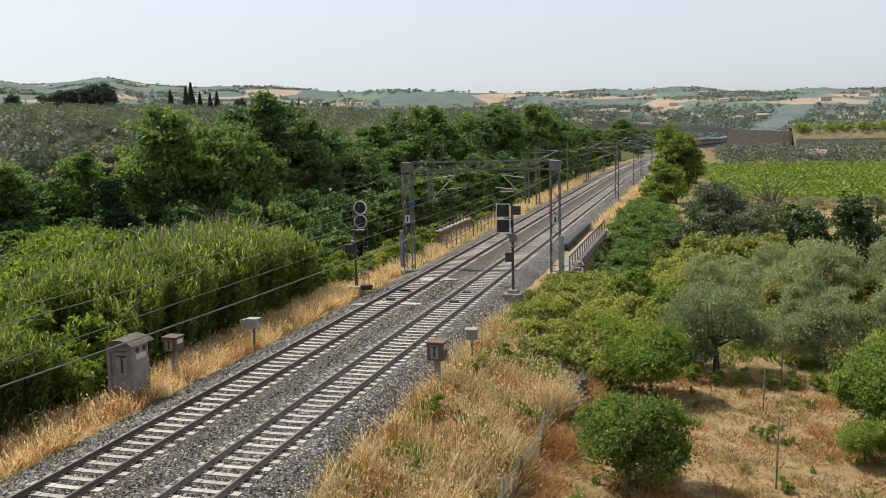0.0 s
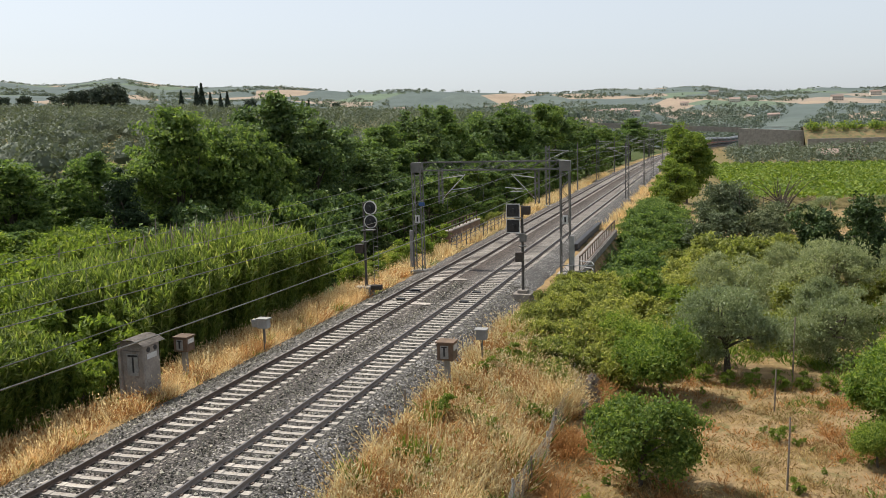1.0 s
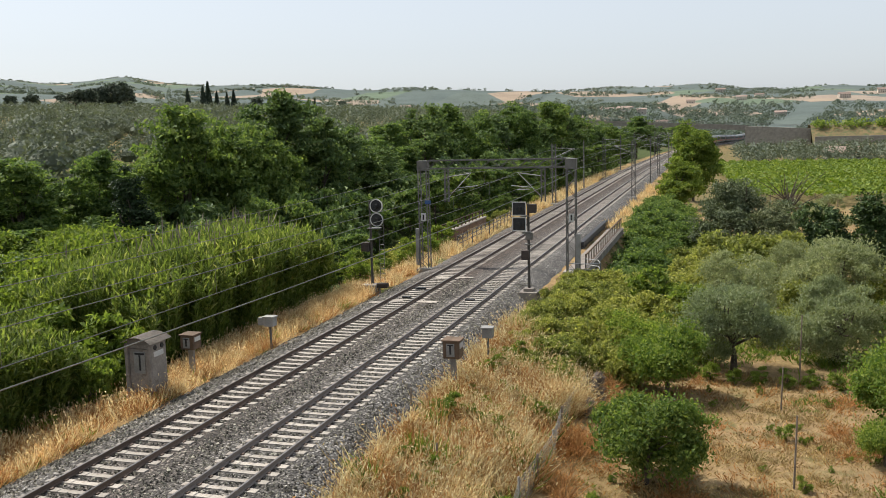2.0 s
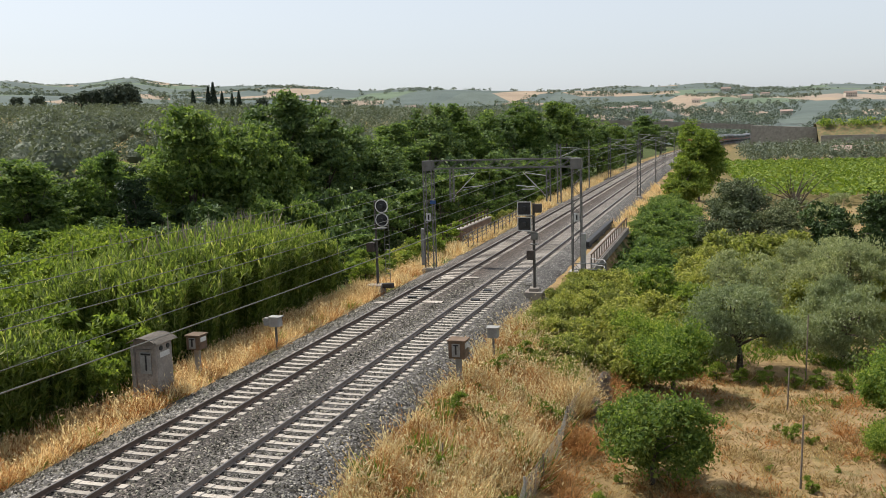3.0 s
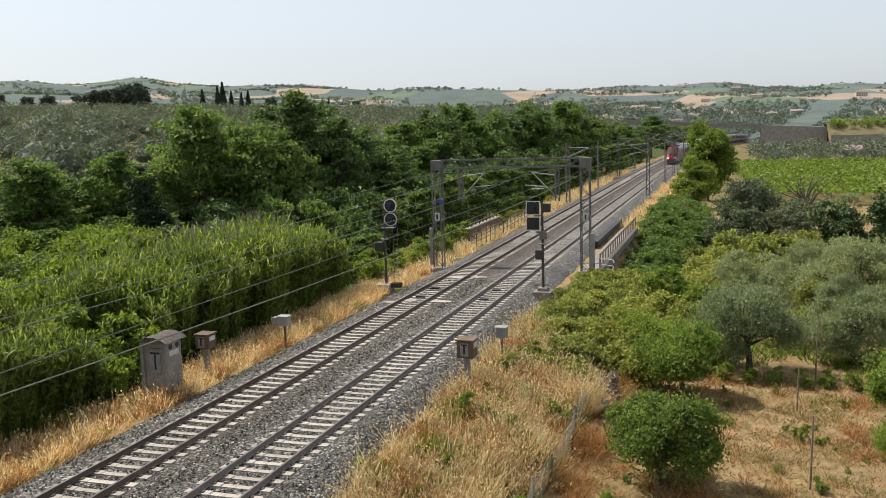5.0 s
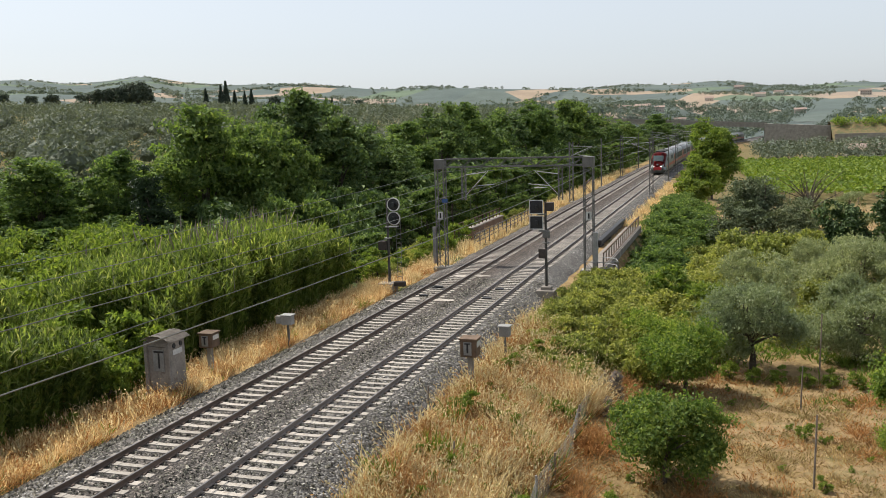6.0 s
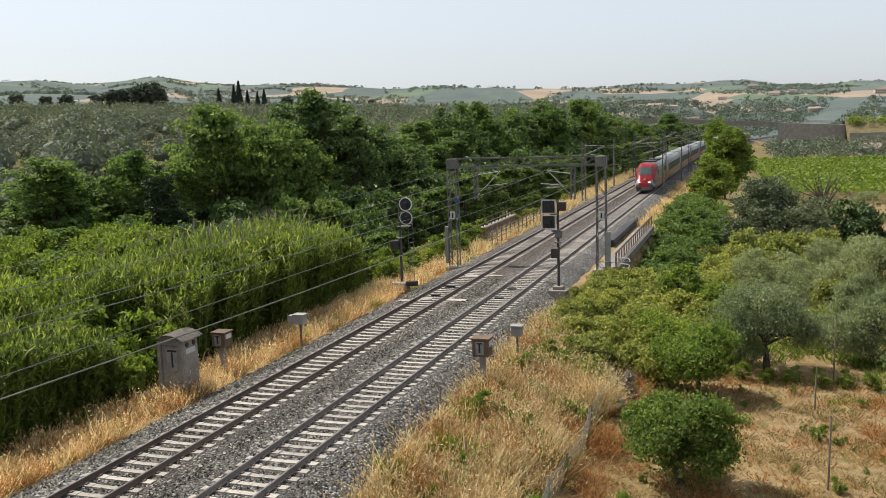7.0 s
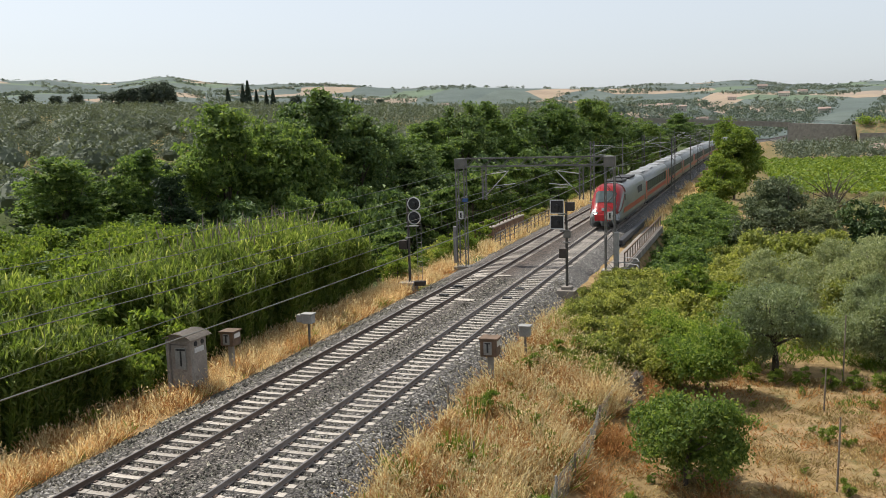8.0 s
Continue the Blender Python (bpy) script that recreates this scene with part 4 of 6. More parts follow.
def grasses():
    grass("dry_grass", "tall dry straw grass on the railway embankment", 5.8, 11.1, 16, 47, 90000, 0.85, STRAW,
          lambda x, y, g: (x > 6.75 + 0.3 * rough(y, x, 1.3)) & (rough(x, y, 0.85) + 0.05 > g.uniform(-0.55, 0.45, len(x))), 21, 0.024, 0.6, 1.0)
    grass("dry_grass", "tall pale tuft of dry grass leaning on the fence", 10.3, 11.3, 36.0, 38.6, 8000, 1.1, STRAW, None, 35, 0.026, 0.75, 1.0)
    grass("dry_grass", "dry straw grass on the verge below the cane", -6.6, -2.9, 14, 62, 55000, 0.65, STRAW,
          lambda x, y, g: (x < -3.05 + 0.3 * rough(y, x, 1.1)) & (rough(x, y, 1.9) + 0.3 > g.uniform(-0.8, 0.6, len(x))), 22, 0.02, 0.45, 0.5)
    grass("dry_grass", "pale dry grass beside the far track", -6.5, -2.9, 62, 190, 32000, 0.8, STRAW, lambda x, y, g: rough(x, y, 2.7) + 0.5 > g.uniform(-0.7, 0.6, len(x)), 23, 0.04)
    grass("dry_grass", "dry grass along the top of the bank", 6.9, 9.4, 88, 150, 9000, 0.8, STRAW, None, 24, 0.04)
    grass("weeds", "green weeds among the dry embankment grass", 7.2, 11.2, 18, 46, 50000, 0.7, GREEN_BLADE, lambda x, y, g: rough(x + 9, y, 0.8) > g.uniform(0.3, 0.7, len(x)), 25, 0.045, 0.5)
    grass("dry_weeds", "rusty brown withered weeds on the embankment", 7.0, 12.4, 18, 44, 90000, 0.7, RUSTY_BLADE, lambda x, y, g: rough(x + 30, y + 8, 1.1) > g.uniform(-0.5, 0.6, len(x)), 31, 0.024, 0.7, 0.8)
    grass("dry_weeds", "rusty brown withered weeds on the verge", -6.4, -3.2, 14, 60, 40000, 0.5, RUSTY_BLADE, lambda x, y, g: rough(x + 12, y + 3, 1.2) > g.uniform(-0.5, 0.6, len(x)), 33, 0.022, 0.7, 0.6)
    grass("orchard_grass", "reddish withered grass on the orchard floor", 12, 27, 20, 46, 26000, 0.3, RUSTY_BLADE, lambda x, y, g: rough(x + 20, y, 1.7) > g.uniform(-0.4, 0.6, len(x)), 34, 0.03, 0.9, 0.5)
    grass("understory_weeds", "green weeds under the olive and fruit trees", 13, 34, 44.5, 66, 50000, 0.5, GREEN_BLADE, lambda x, y, g: rough(x + 6, y, 2.0) > g.uniform(-0.4, 0.6, len(x)), 32, 0.06, 0.7)
    grass("weeds", "green weeds at the foot of the cane", -7.5, -3.4, 14, 66, 26000, 0.45, GREEN_BLADE, lambda x, y, g: rough(x + 4, y, 1.3) > g.uniform(0.0, 0.7, len(x)), 26, 0.035, 0.5)
    grass("orchard_grass", "short dry grass and weeds on the orchard floor", 12, 40, 44, 130, 50000, 0.3, STRAW_LOW, lambda x, y, g: rough(x, y, 2.2) + 0.1 > g.uniform(-0.6, 0.7, len(x)), 27, 0.025, 0.8)
    grass("orchard_grass", "trodden straw-coloured grass between the orchard trees", 12, 27, 20, 46, 90000, 0.22, STRAW_LOW, lambda x, y, g: rough(x + 2, y, 1.4) + 0.35 > g.uniform(-0.6, 0.8, len(x)), 29, 0.034, 1.0)
    grass("orchard_weeds", "green weeds on the orchard floor", 12, 40, 20, 130, 70000, 0.3, GREEN_BLADE, lambda x, y, g: rough(x + 3, y + 5, 1.6) > g.uniform(0.0, 0.8, len(x)), 28, 0.04, 0.8)


def vineyard():
    rng = np.random.default_rng(9)
    n = 60000
    x, y = rng.uniform(15, 95, n), rng.uniform(138, 246, n)
    row = 0.5 + 0.5 * np.cos(x * 2 * np.pi / 2.6 + y * 0.05)
    k = rng.random(n) < 0.35 + 0.65 * row
    k &= x > 15.5 + 0.05 * (246 - y)
    x, y, row = x[k], y[k], row[k]
    n = len(x)
    z = height(x, y) + 1.75 + 0.3 * row + rng.normal(size=n) * 0.16
    V, F = blades_from(np.stack([x, y, z], -1), unit(rng, n), unit(rng, n) * 0.7 + np.array([0, 0, 1]), rng.uniform(0.45, 0.9, n), rng.uniform(0.35, 0.7, n))
    ob = sheet("vineyard_canopy", V, F, LEAF_VINE)
    tagged(ob, "bright green vineyard canopy on a trellis", "vineyard", kind="stuff")
    bm = bmesh.new()
    for i in range(26):
        px = 21.5 + i * 3.0
        rod(bm, (px, 138.4, height_at(px, 138.4)), (px, 138.4, height_at(px, 138.4) + 1.9), 0.05, 5)
    tagged(part("vineyard_posts", bm, TIMBER), "row of grey wooden posts holding the vineyard trellis", "posts", kind="stuff")


def scattered(name, label, category, xs, ys, material, size, per, leaf, seed, squash=0.8, sink=0.0, solid=False):
    """Many far crowns of leaf clumps, in one mesh."""
    rng = np.random.default_rng(seed)
    n = len(xs)
    s = size * (0.6 + 0.8 * rng.random(n))
    d = unit(rng, n * per).reshape(n, per, 3)
    d[..., 2] = np.where((d[..., 2] < 0) & (rng.random((n, per)) < 0.6), -d[..., 2], d[..., 2])
    r = (0.72 + 0.3 * rng.random((n, per, 1))) * np.clip(1 + 0.12 * rng.normal(size=(n, per, 1)), 0.6, 1.3)
    base = np.stack([xs, ys, height(xs, ys) + s * squash * 0.85 - sink], -1)
    pts = base[:, None, :] + d * r * s[:, None, None] * np.array([1, 1, squash])
    nn = d + np.array([0, 0, 0.15]) + rng.normal(size=d.shape) * 0.16
    L = np.repeat(leaf * s / size * (0.7 + 0.6 * rng.random(n)), per)
    V, F = blades_from(pts.reshape(-1, 3), unit(rng, n * per), nn.reshape(-1, 3), L, L * 0.7)
    if solid:
        ball = bmesh.new()
        bmesh.ops.create_icosphere(ball, subdivisions=2, radius=1.0)
        bv = np.array([v.co[:] for v in ball.verts])
        bf = np.array([[v.index for v in f.verts] for f in ball.faces])
        ball.free()
        kinds = [0.86 + 0.16 * rough(bv[:, 0] * 3 + 9 * i, bv[:, 1] * 3 + bv[:, 2] * 2.3, 0.7) + 0.05 * rng.normal(size=len(bv)) for i in range(7)]
        lump = np.stack([kinds[i % 7] for i in range(n)])[..., None] * bv[None]
        core = base[:, None, :] + 0.66 * lump * s[:, None, None] * np.array([1, 1, squash])
        V = np.concatenate([V, core.reshape(-1, 3)])
        tri = (bf[None] + len(F) * 4 + len(bv) * np.arange(n)[:, None, None]).reshape(-1, 3)
        me = bpy.data.meshes.new(name)
        me.from_pydata(V.tolist(), [], F.tolist() + tri.tolist())
        me.materials.append(material)
        ob = new(name, me)
    else:
        ob = sheet(name, V, F, material)
    tagged(ob, label, category, kind="stuff")


def far_plants():
    rng = np.random.default_rng(17)
    x = rng.uniform(64, 150, 60)
    scattered("bank_bushes", "green bushes along the top of the road bank", "bushes", x, rng.uniform(482, 487, 60), LEAF_FRUIT, 2.6, 60, 0.9, 14, 0.8, -7.0)
    n = 3600
    az, r = np.radians(rng.uniform(-16, 13, n)), rng.uniform(505, 1250, n)
    x, y = 17 + r * np.sin(az), r * np.cos(az)
    k = (np.abs(x - offset(y)) > 16) & (rough(x, y, 40) > rng.uniform(-0.9, 0.5, n))
    scattered("valley_woods", "green bushes and small trees on the valley floor", "woods", x[k], y[k], LEAF_FAR_HAZED, 4.0, 24, 1.9, 8, 0.8, 0.8)
    gx, gy = np.meshgrid(np.arange(-380, -40, 8.2), np.arange(70, 480, 8.2))
    gx, gy = gx.ravel() + rng.normal(size=gx.size) * 0.9, gy.ravel() + rng.normal(size=gx.size) * 0.9
    k = (gx < -42 - 0.02 * gy) & (rough(gx, gy, 22) > -0.75) & (np.arctan2(gx - 17, gy) > radians(-52)) & (rng.random(gx.size) < 0.93)
    close = k & (np.hypot(gx - 17, gy) < 240)
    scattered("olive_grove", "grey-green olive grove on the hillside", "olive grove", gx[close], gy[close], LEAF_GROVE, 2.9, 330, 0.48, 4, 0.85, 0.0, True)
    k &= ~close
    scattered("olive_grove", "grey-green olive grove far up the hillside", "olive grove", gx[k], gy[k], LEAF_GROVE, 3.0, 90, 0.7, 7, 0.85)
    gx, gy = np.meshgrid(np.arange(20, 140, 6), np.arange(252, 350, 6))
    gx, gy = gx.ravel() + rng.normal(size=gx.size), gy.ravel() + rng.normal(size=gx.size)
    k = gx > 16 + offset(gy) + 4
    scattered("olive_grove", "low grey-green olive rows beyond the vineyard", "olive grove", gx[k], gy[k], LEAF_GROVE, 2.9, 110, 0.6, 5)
    n = 26000
    az, r = np.radians(rng.uniform(-55, 22, n)), 560 + 2900 * rng.random(n) ** 0.8
    x, y = 17 + r * np.sin(az), r * np.cos(az)
    k = rough(x, y, 75) + 0.45 * rough(x, y, 27) > rng.uniform(0.0, 0.4, n)
    k &= np.abs(x - offset(y)) > 22
    # these crowns carry the haze in their leaf colour
    scattered("far_woods", "dark distant woods and hedgerows on the hills", "woods", x[k], y[k], LEAF_FAR_HAZED, 3.6, 13, 3.0, 6, 0.75, 1.0)


left_trees()
right_trees()
reed_bank()
grasses()
vineyard()
far_plants()

# ---- the overpass and the train ----


def overpass():
    fall = Matrix(((1, 0, 0, 0), (0, 1, 0, 0), (-0.06, 0, 1, 1.6), (0, 0, 0, 1)))

    def sloped(bm):
        bmesh.ops.transform(bm, matrix=fall, verts=bm.verts)
        return bm

    ob = thing("road_overpass", 0, 0, 0, "grey concrete road bridge over the railway with metal railings", "bridge")
    y, zb, zt = 492.0, 4.0, 6.9
    part("deck", sloped(boxes(((-15, y, (zb + zt) / 2), (94, 9, zt - zb - 0.8)), ((-15, y - 4.4, zt - 0.35), (94, 0.5, 0.9)))), CONCRETE, ob)
    part("abutment", sloped(boxes(((46.5, y - 0.3, 0.8), (31, 9.4, 11.4)), bevel=0.1)), CONCRETE, ob)
    for px in (7.0,):
        part("pier", boxes(((px, y, -1), (1.6, 7, 10)), bevel=0.1), CONCRETE, ob)
    pairs = [((x, y - 4.4, zt), (x, y - 4.4, zt + 1.2)) for x in range(-60, 63, 3)]
    pairs += [((-62, y - 4.4, zt + h), (62, y - 4.4, zt + h)) for h in (0.6, 1.2)]
    part("railing", sloped(rods(pairs, 0.06, 5)), STEEL, ob)


def road_bank():
    """The road's embankment beyond the bridge, with a low wall at its foot."""
    bm = bmesh.new()
    rows = []
    for k in range(25):
        x = 61.5 + k * 5
        j = 0.5 * math.sin(k * 1.9)
        rows.append([bm.verts.new(p) for p in ((x, 470 + j, -3.6), (x, 478 + j, 1.2 + 0.4 * j), (x, 486, 5.8), (x, 498, 6.2), (x, 516, -3.6))])
    for p, q in zip(rows, rows[1:]):
        for i in range(4):
            bm.faces.new((p[i], q[i], q[i + 1], p[i + 1])).smooth = True
    ob = tagged(new("road_embankment"), "dry grassy road embankment beyond the bridge", "embankment", kind="structure")
    part("slope", bm, DRY_BANK, ob)
    part("retaining_wall", boxes(((122, 468.5, -1.6), (120, 0.8, 4.4)), bevel=0.05), CONCRETE, ob)


road_bank()
overpass()
LOCO, COACH = 20.2, 26.1
NOSE_END, SPEED, SLOWING = 80.4, 41.0, 0.3


def shell_bm(sections):
    """A skin over cross sections, each a list of points; ends closed."""
    bm = bmesh.new()
    rings = [[bm.verts.new(p) for p in s] for s in sections]
    for a, b in zip(rings, rings[1:]):
        for i in range(len(a)):
            j = (i + 1) % len(a)
            bm.faces.new((a[i], a[j], b[j], b[i]))
    bm.faces.new(rings[0])
    bm.faces.new(rings[-1])
    bmesh.ops.recalc_face_normals(bm, faces=bm.faces)
    for f in bm.faces:
        f.smooth = True
    return bm


def section(y, half, low, high, shoulder=0.55, tuck=0.12):
    """Half-round body section at y."""
    pts = [(-half + tuck, low), (-half, low + 0.35), (-half, high - shoulder - 0.7), (-half * 0.955, high - shoulder), (-half * 0.80, high - shoulder * 0.35), (-half * 0.5, high - 0.04), (0, high)]
    full = pts + [(-a, b) for a, b in pts[-2::-1]]
    return [(a, y, b) for a, b in full]


def coach():
    ob = new("train_coach")
    tagged(ob, "silver passenger coach with dark window band and red stripe", "train coach", "train coaches")
    n = COACH
    part("body", shell_bm([section(0.15, 1.30, 0.55, 3.5), section(0.45, 1.41, 0.5, 3.72), section(n - 0.45, 1.41, 0.5, 3.72), section(n - 0.15, 1.30, 0.55, 3.5)]), TRAIN_SILVER, ob)
    part("roof", shell_bm([[(a, y, b) for a, b in ((-1.0, 3.45), (-0.95, 3.6), (-0.6, 3.74), (0, 3.78), (0.6, 3.74), (0.95, 3.6), (1.0, 3.45))] for y in (0.5, n - 0.5)]), TRAIN_ROOF, ob)
    for k in range(3):
        part("roof_unit", boxes(((0, 4.5 + 8.5 * k, 3.76), (1.4, 3.2, 0.09)), bevel=0.05), TRAIN_ROOF, ob)
    for s in (-1, 1):
        part("stripe", boxes(((s * 1.405, n / 2, 1.33), (0.03, n - 1.0, 0.42))), TRAIN_STRIPE, ob)
        band = part("window_band", boxes(((s * 1.403, n / 2, 2.28), (0.03, n - 4.0, 1.0))), TRAIN_DARK, ob)
        for k in range(10):
            part("window", boxes(((s * 1.412, 3.7 + k * 2.08, 2.28), (0.03, 1.5, 0.74)), bevel=0.01), TRAIN_GLASS, band)
        for y in (1.5, n - 1.5):
            part("door", boxes(((s * 1.41, y, 1.85), (0.03, 0.9, 2.0)), bevel=0.01), TRAIN_RED, ob)
    part("skirt", boxes(((0, n / 2, 0.42), (2.5, n - 8, 0.42)), bevel=0.04), TRAIN_DARK, ob)
    for y in (3.6, n - 3.6):
        bogie = part("bogie", boxes(((0, y, 0.5), (2.3, 3.0, 0.35)), bevel=0.05), TRAIN_DARK, ob)
        for d in (-1.3, 1.3):
            bm = bmesh.new()
            for s in (-0.75, 0.75):
                rod(bm, (s - 0.065, y + d, 0.445), (s + 0.065, y + d, 0.445), 0.445, 18)
            rod(bm, (-0.75, y + d, 0.445), (0.75, y + d, 0.445), 0.08, 8)
            part("wheelset", bm, TRAIN_DARK, bogie)
    part("gangway", boxes(((0, n + 0.02, 2.0), (1.5, 0.36, 2.3)), bevel=0.04), TRAIN_DARK, ob)
    return ob


def nose_half(y):
    return 1.42 * (1 - 0.24 * max(0.0, 1 - y / 2.2) ** 2.0)


def nose_round(y):
    return float(np.interp(y, [0, 0.8, 2.0, 3.2, 6.0], [0.42, 0.75, 1.05, 0.95, 0.58]))


def nose_high(y):
    return float(np.interp(y, [0, 0.3, 0.6, 1.0, 1.7, 2.4, 3.0, 3.8, 5], [1.25, 1.6, 1.85, 2.15, 2.75, 3.3, 3.55, 3.70, 3.75]))


def locomotive():
    ob = new("train_locomotive")
    tagged(ob, "red and silver high-speed locomotive with sloping nose and lit headlights", "locomotive")
    n = LOCO
    ys = [0.0, 0.12, 0.35, 0.7, 1.05, 1.4, 1.85, 2.3, 2.75, 3.2, 3.7, 4.2]
    lows = [0.72, 0.62, 0.56, 0.5, 0.5, 0.46, 0.45, 0.45, 0.45, 0.45, 0.45, 0.45]

    def ring(y, low, grow=0.0):
        h = nose_high(y) + grow
        return section(y, nose_half(y) + grow, low, h, min(nose_round(y), h - low - 0.75) if h - low > 1.1 else 0.25, 0.1)

    body = part("body", shell_bm([ring(y, lo) for y, lo in zip(ys, lows)] + [ring(6, 0.45), ring(n - 0.4, 0.45), section(n - 0.1, 1.3, 0.6, 3.5)]), TRAIN_SILVER, ob)
    # the red mask over nose and cab roof
    bm = bmesh.new()
    grid = []
    for y in ys + [5.0]:
        h, top = nose_half(y) + 0.012, nose_high(y) + 0.012
        sh = nose_round(y)
        w = float(np.interp(y, [0, 0.8, 1.6, 2.4, 3.2, 5.0], [0.93, 0.95, 0.975, 0.99, 0.995, 0.955]))
        grid.append([bm.verts.new((h * k, y - 0.012, top - float(np.interp(abs(k), [0, 0.5, 0.8, 0.955, 1.0], [0, 0.03, 0.34 * sh, sh - 0.01, sh + 0.7])))) for k in np.linspace(-w, w, 21)])
    for a, b in zip(grid, grid[1:]):
        for i in range(len(a) - 1):
            bm.faces.new((a[i], a[i + 1], b[i + 1], b[i])).smooth = True
    bmesh.ops.solidify(bm, geom=list(bm.faces), thickness=0.012)
    part("red_mask", bm, TRAIN_RED, ob, "glossy red nose mask")
    part("front_apron", boxes(((0, 0.07, 1.03), (1.45, 0.2, 0.6)), bevel=0.09), TRAIN_RED, ob)
    # windscreen following the slope
    bm = bmesh.new()
    rows = []
    for y in (1.15, 1.45, 1.75, 2.05, 2.3):
        top, h = nose_high(y) + 0.04, nose_half(y)
        sh = nose_round(y)
        w = float(np.interp(y, [1.15, 2.3], [0.60, 0.68]))
        rows.append([bm.verts.new((h * k, y - 0.02, top - float(np.interp(abs(k), [0, 0.5, 0.8, 0.955, 1.0], [0, 0.03, 0.34 * sh, sh - 0.01, sh + 0.7])))) for k in np.linspace(-w, w, 9)])
    for a, b in zip(rows, rows[1:]):
        for i in range(8):
            bm.faces.new((a[i], a[i + 1], b[i + 1], b[i])).smooth = True
    part("windscreen", bm, WINDSCREEN, ob, "dark sloping windscreen")
    for s in (-1, 1):
        lamp = part("headlight_housing", boxes(((s * 0.66, 0.2, 1.38), (0.5, 0.34, 0.27)), bevel=0.1), TRAIN_SILVER, ob)
        bm = bmesh.new()
        bmesh.ops.create_uvsphere(bm, u_segments=14, v_segments=8, radius=0.1, matrix=Matrix.Translation((s * 0.66, 0.05, 1.38)) @ Matrix.Diagonal((1.7, 0.6, 0.9, 1)))
        part("headlight", bm, HEADLIGHT, lamp, "lit white headlight")
        part("side_window", boxes(((s * 1.41, 4.5, 2.5), (0.03, 0.8, 0.6)), bevel=0.02), TRAIN_GLASS, ob)
        part("stripe", boxes(((s * 1.418, 11.5, 1.33), (0.03, 16.2, 0.45))), TRAIN_STRIPE, ob)
        part("grille", boxes(((s * 1.415, 15.5, 2.5), (0.03, 3.6, 0.7)), bevel=0.01), TRAIN_DARK, ob)
    bm = bmesh.new()
    rod(bm, (0, 0.46, 1.66), (0, 0.30, 1.74), 0.15, 16)
    part("nose_emblem", bm, TRAIN_SILVER, ob, "plain round silver emblem")
    part("valance", boxes(((0, 1.0, 0.42), (2.1, 1.5, 0.5)), bevel=0.12), TRAIN_DARK, ob)
    part("roof_equipment", boxes(((0, 8, 3.82), (1.7, 3.2, 0.22)), ((0, 14, 3.82), (1.6, 4.5, 0.2)), bevel=0.05), TRAIN_DARK, ob)
    bm = rods([((-0.5, 8.6, 3.9), (-0.4, 7.2, 4.5)), ((0.5, 8.6, 3.9), (0.4, 7.2, 4.5)), ((-0.4, 7.2, 4.5), (-0.2, 8.8, 5.15)), ((0.4, 7.2, 4.5), (0.2, 8.8, 5.15)), ((-0.8, 8.8, 5.17), (0.8, 8.8, 5.17)), ((-0.8, 8.5, 5.17), (0.8, 8.5, 5.17))], 0.035)
    part("pantograph", bm, TRAIN_DARK, ob, "raised pantograph")
    part("skirt", boxes(((0, n / 2, 0.42), (2.5, 7.5, 0.42)), bevel=0.04), TRAIN_DARK, ob)
    for y in (4.2, n - 4.2):
        bogie = part("bogie", boxes(((0, y, 0.5), (2.3, 3.2, 0.35)), bevel=0.05), TRAIN_DARK, ob)
        for d in (-1.5, 1.5):
            bm = bmesh.new()
            for s in (-0.75, 0.75):
                rod(bm, (s - 0.065, y + d, 0.52), (s + 0.065, y + d, 0.52), 0.52, 18)
            part("wheelset", bm, TRAIN_DARK, bogie)
    return ob


def on_line(s):
    return Vector((RIGHT + float(offset(s)), s, float(dip(s))))


def car_pose(front, length, flipped=False):
    """Stands a car on the line with its bogies on the rails."""
    a, b = on_line(front + 3.6), on_line(front + length - 3.6)
    d = (b - a).normalized()
    side = d.cross(Vector((0, 0, 1))).normalized()
    m = Matrix((side, d, side.cross(d))).transposed().to_4x4()
    m.translation = a - d * 3.6
    if flipped:
        m = m @ Matrix.Translation((0, length, 0)) @ Matrix.Rotation(math.pi, 4, "Z")
    return m


def make_train():
    cars = []
    lead = locomotive()
    cars.append((lead, 0.0, LOCO, False))
    first = coach()
    for k in range(11):
        c = first if k == 0 else copy_thing(first, Matrix())
        cars.append((c, LOCO + k * COACH, COACH, False))
    tail = copy_thing(lead, Matrix())
    tail["label"] = "red and silver locomotive pushing the train from its tail"
    cars.append((tail, LOCO + 11 * COACH, LOCO, True))
    return cars


train_cars = make_train()

# ---- line-side things ----


def lattice(bm, x0, x1, y0, y1, z0, z1, step, leg=0.045, brace=0.022):
    """A lattice post or beam: four legs and zigzag bracing on each side; the long axis is z."""
    for x in (x0, x1):
        for y in (y0, y1):
            box(bm, (x, y, (z0 + z1) / 2), (leg * 2, leg * 2, z1 - z0))
    n = max(2, int((z1 - z0) / step))
    for k in range(n):
        za, zb = z0 + (z1 - z0) * k / n, z0 + (z1 - z0) * (k + 1) / n
        a, b = (x0, x1) if k % 2 else (x1, x0)
        for y in (y0, y1):
            rod(bm, (a, y, za), (b, y, zb), brace, 5)
        a, b = (y0, y1) if k % 2 else (y1, y0)
        for x in (x0, x1):
            rod(bm, (x, a, za), (x, b, zb), brace, 5)


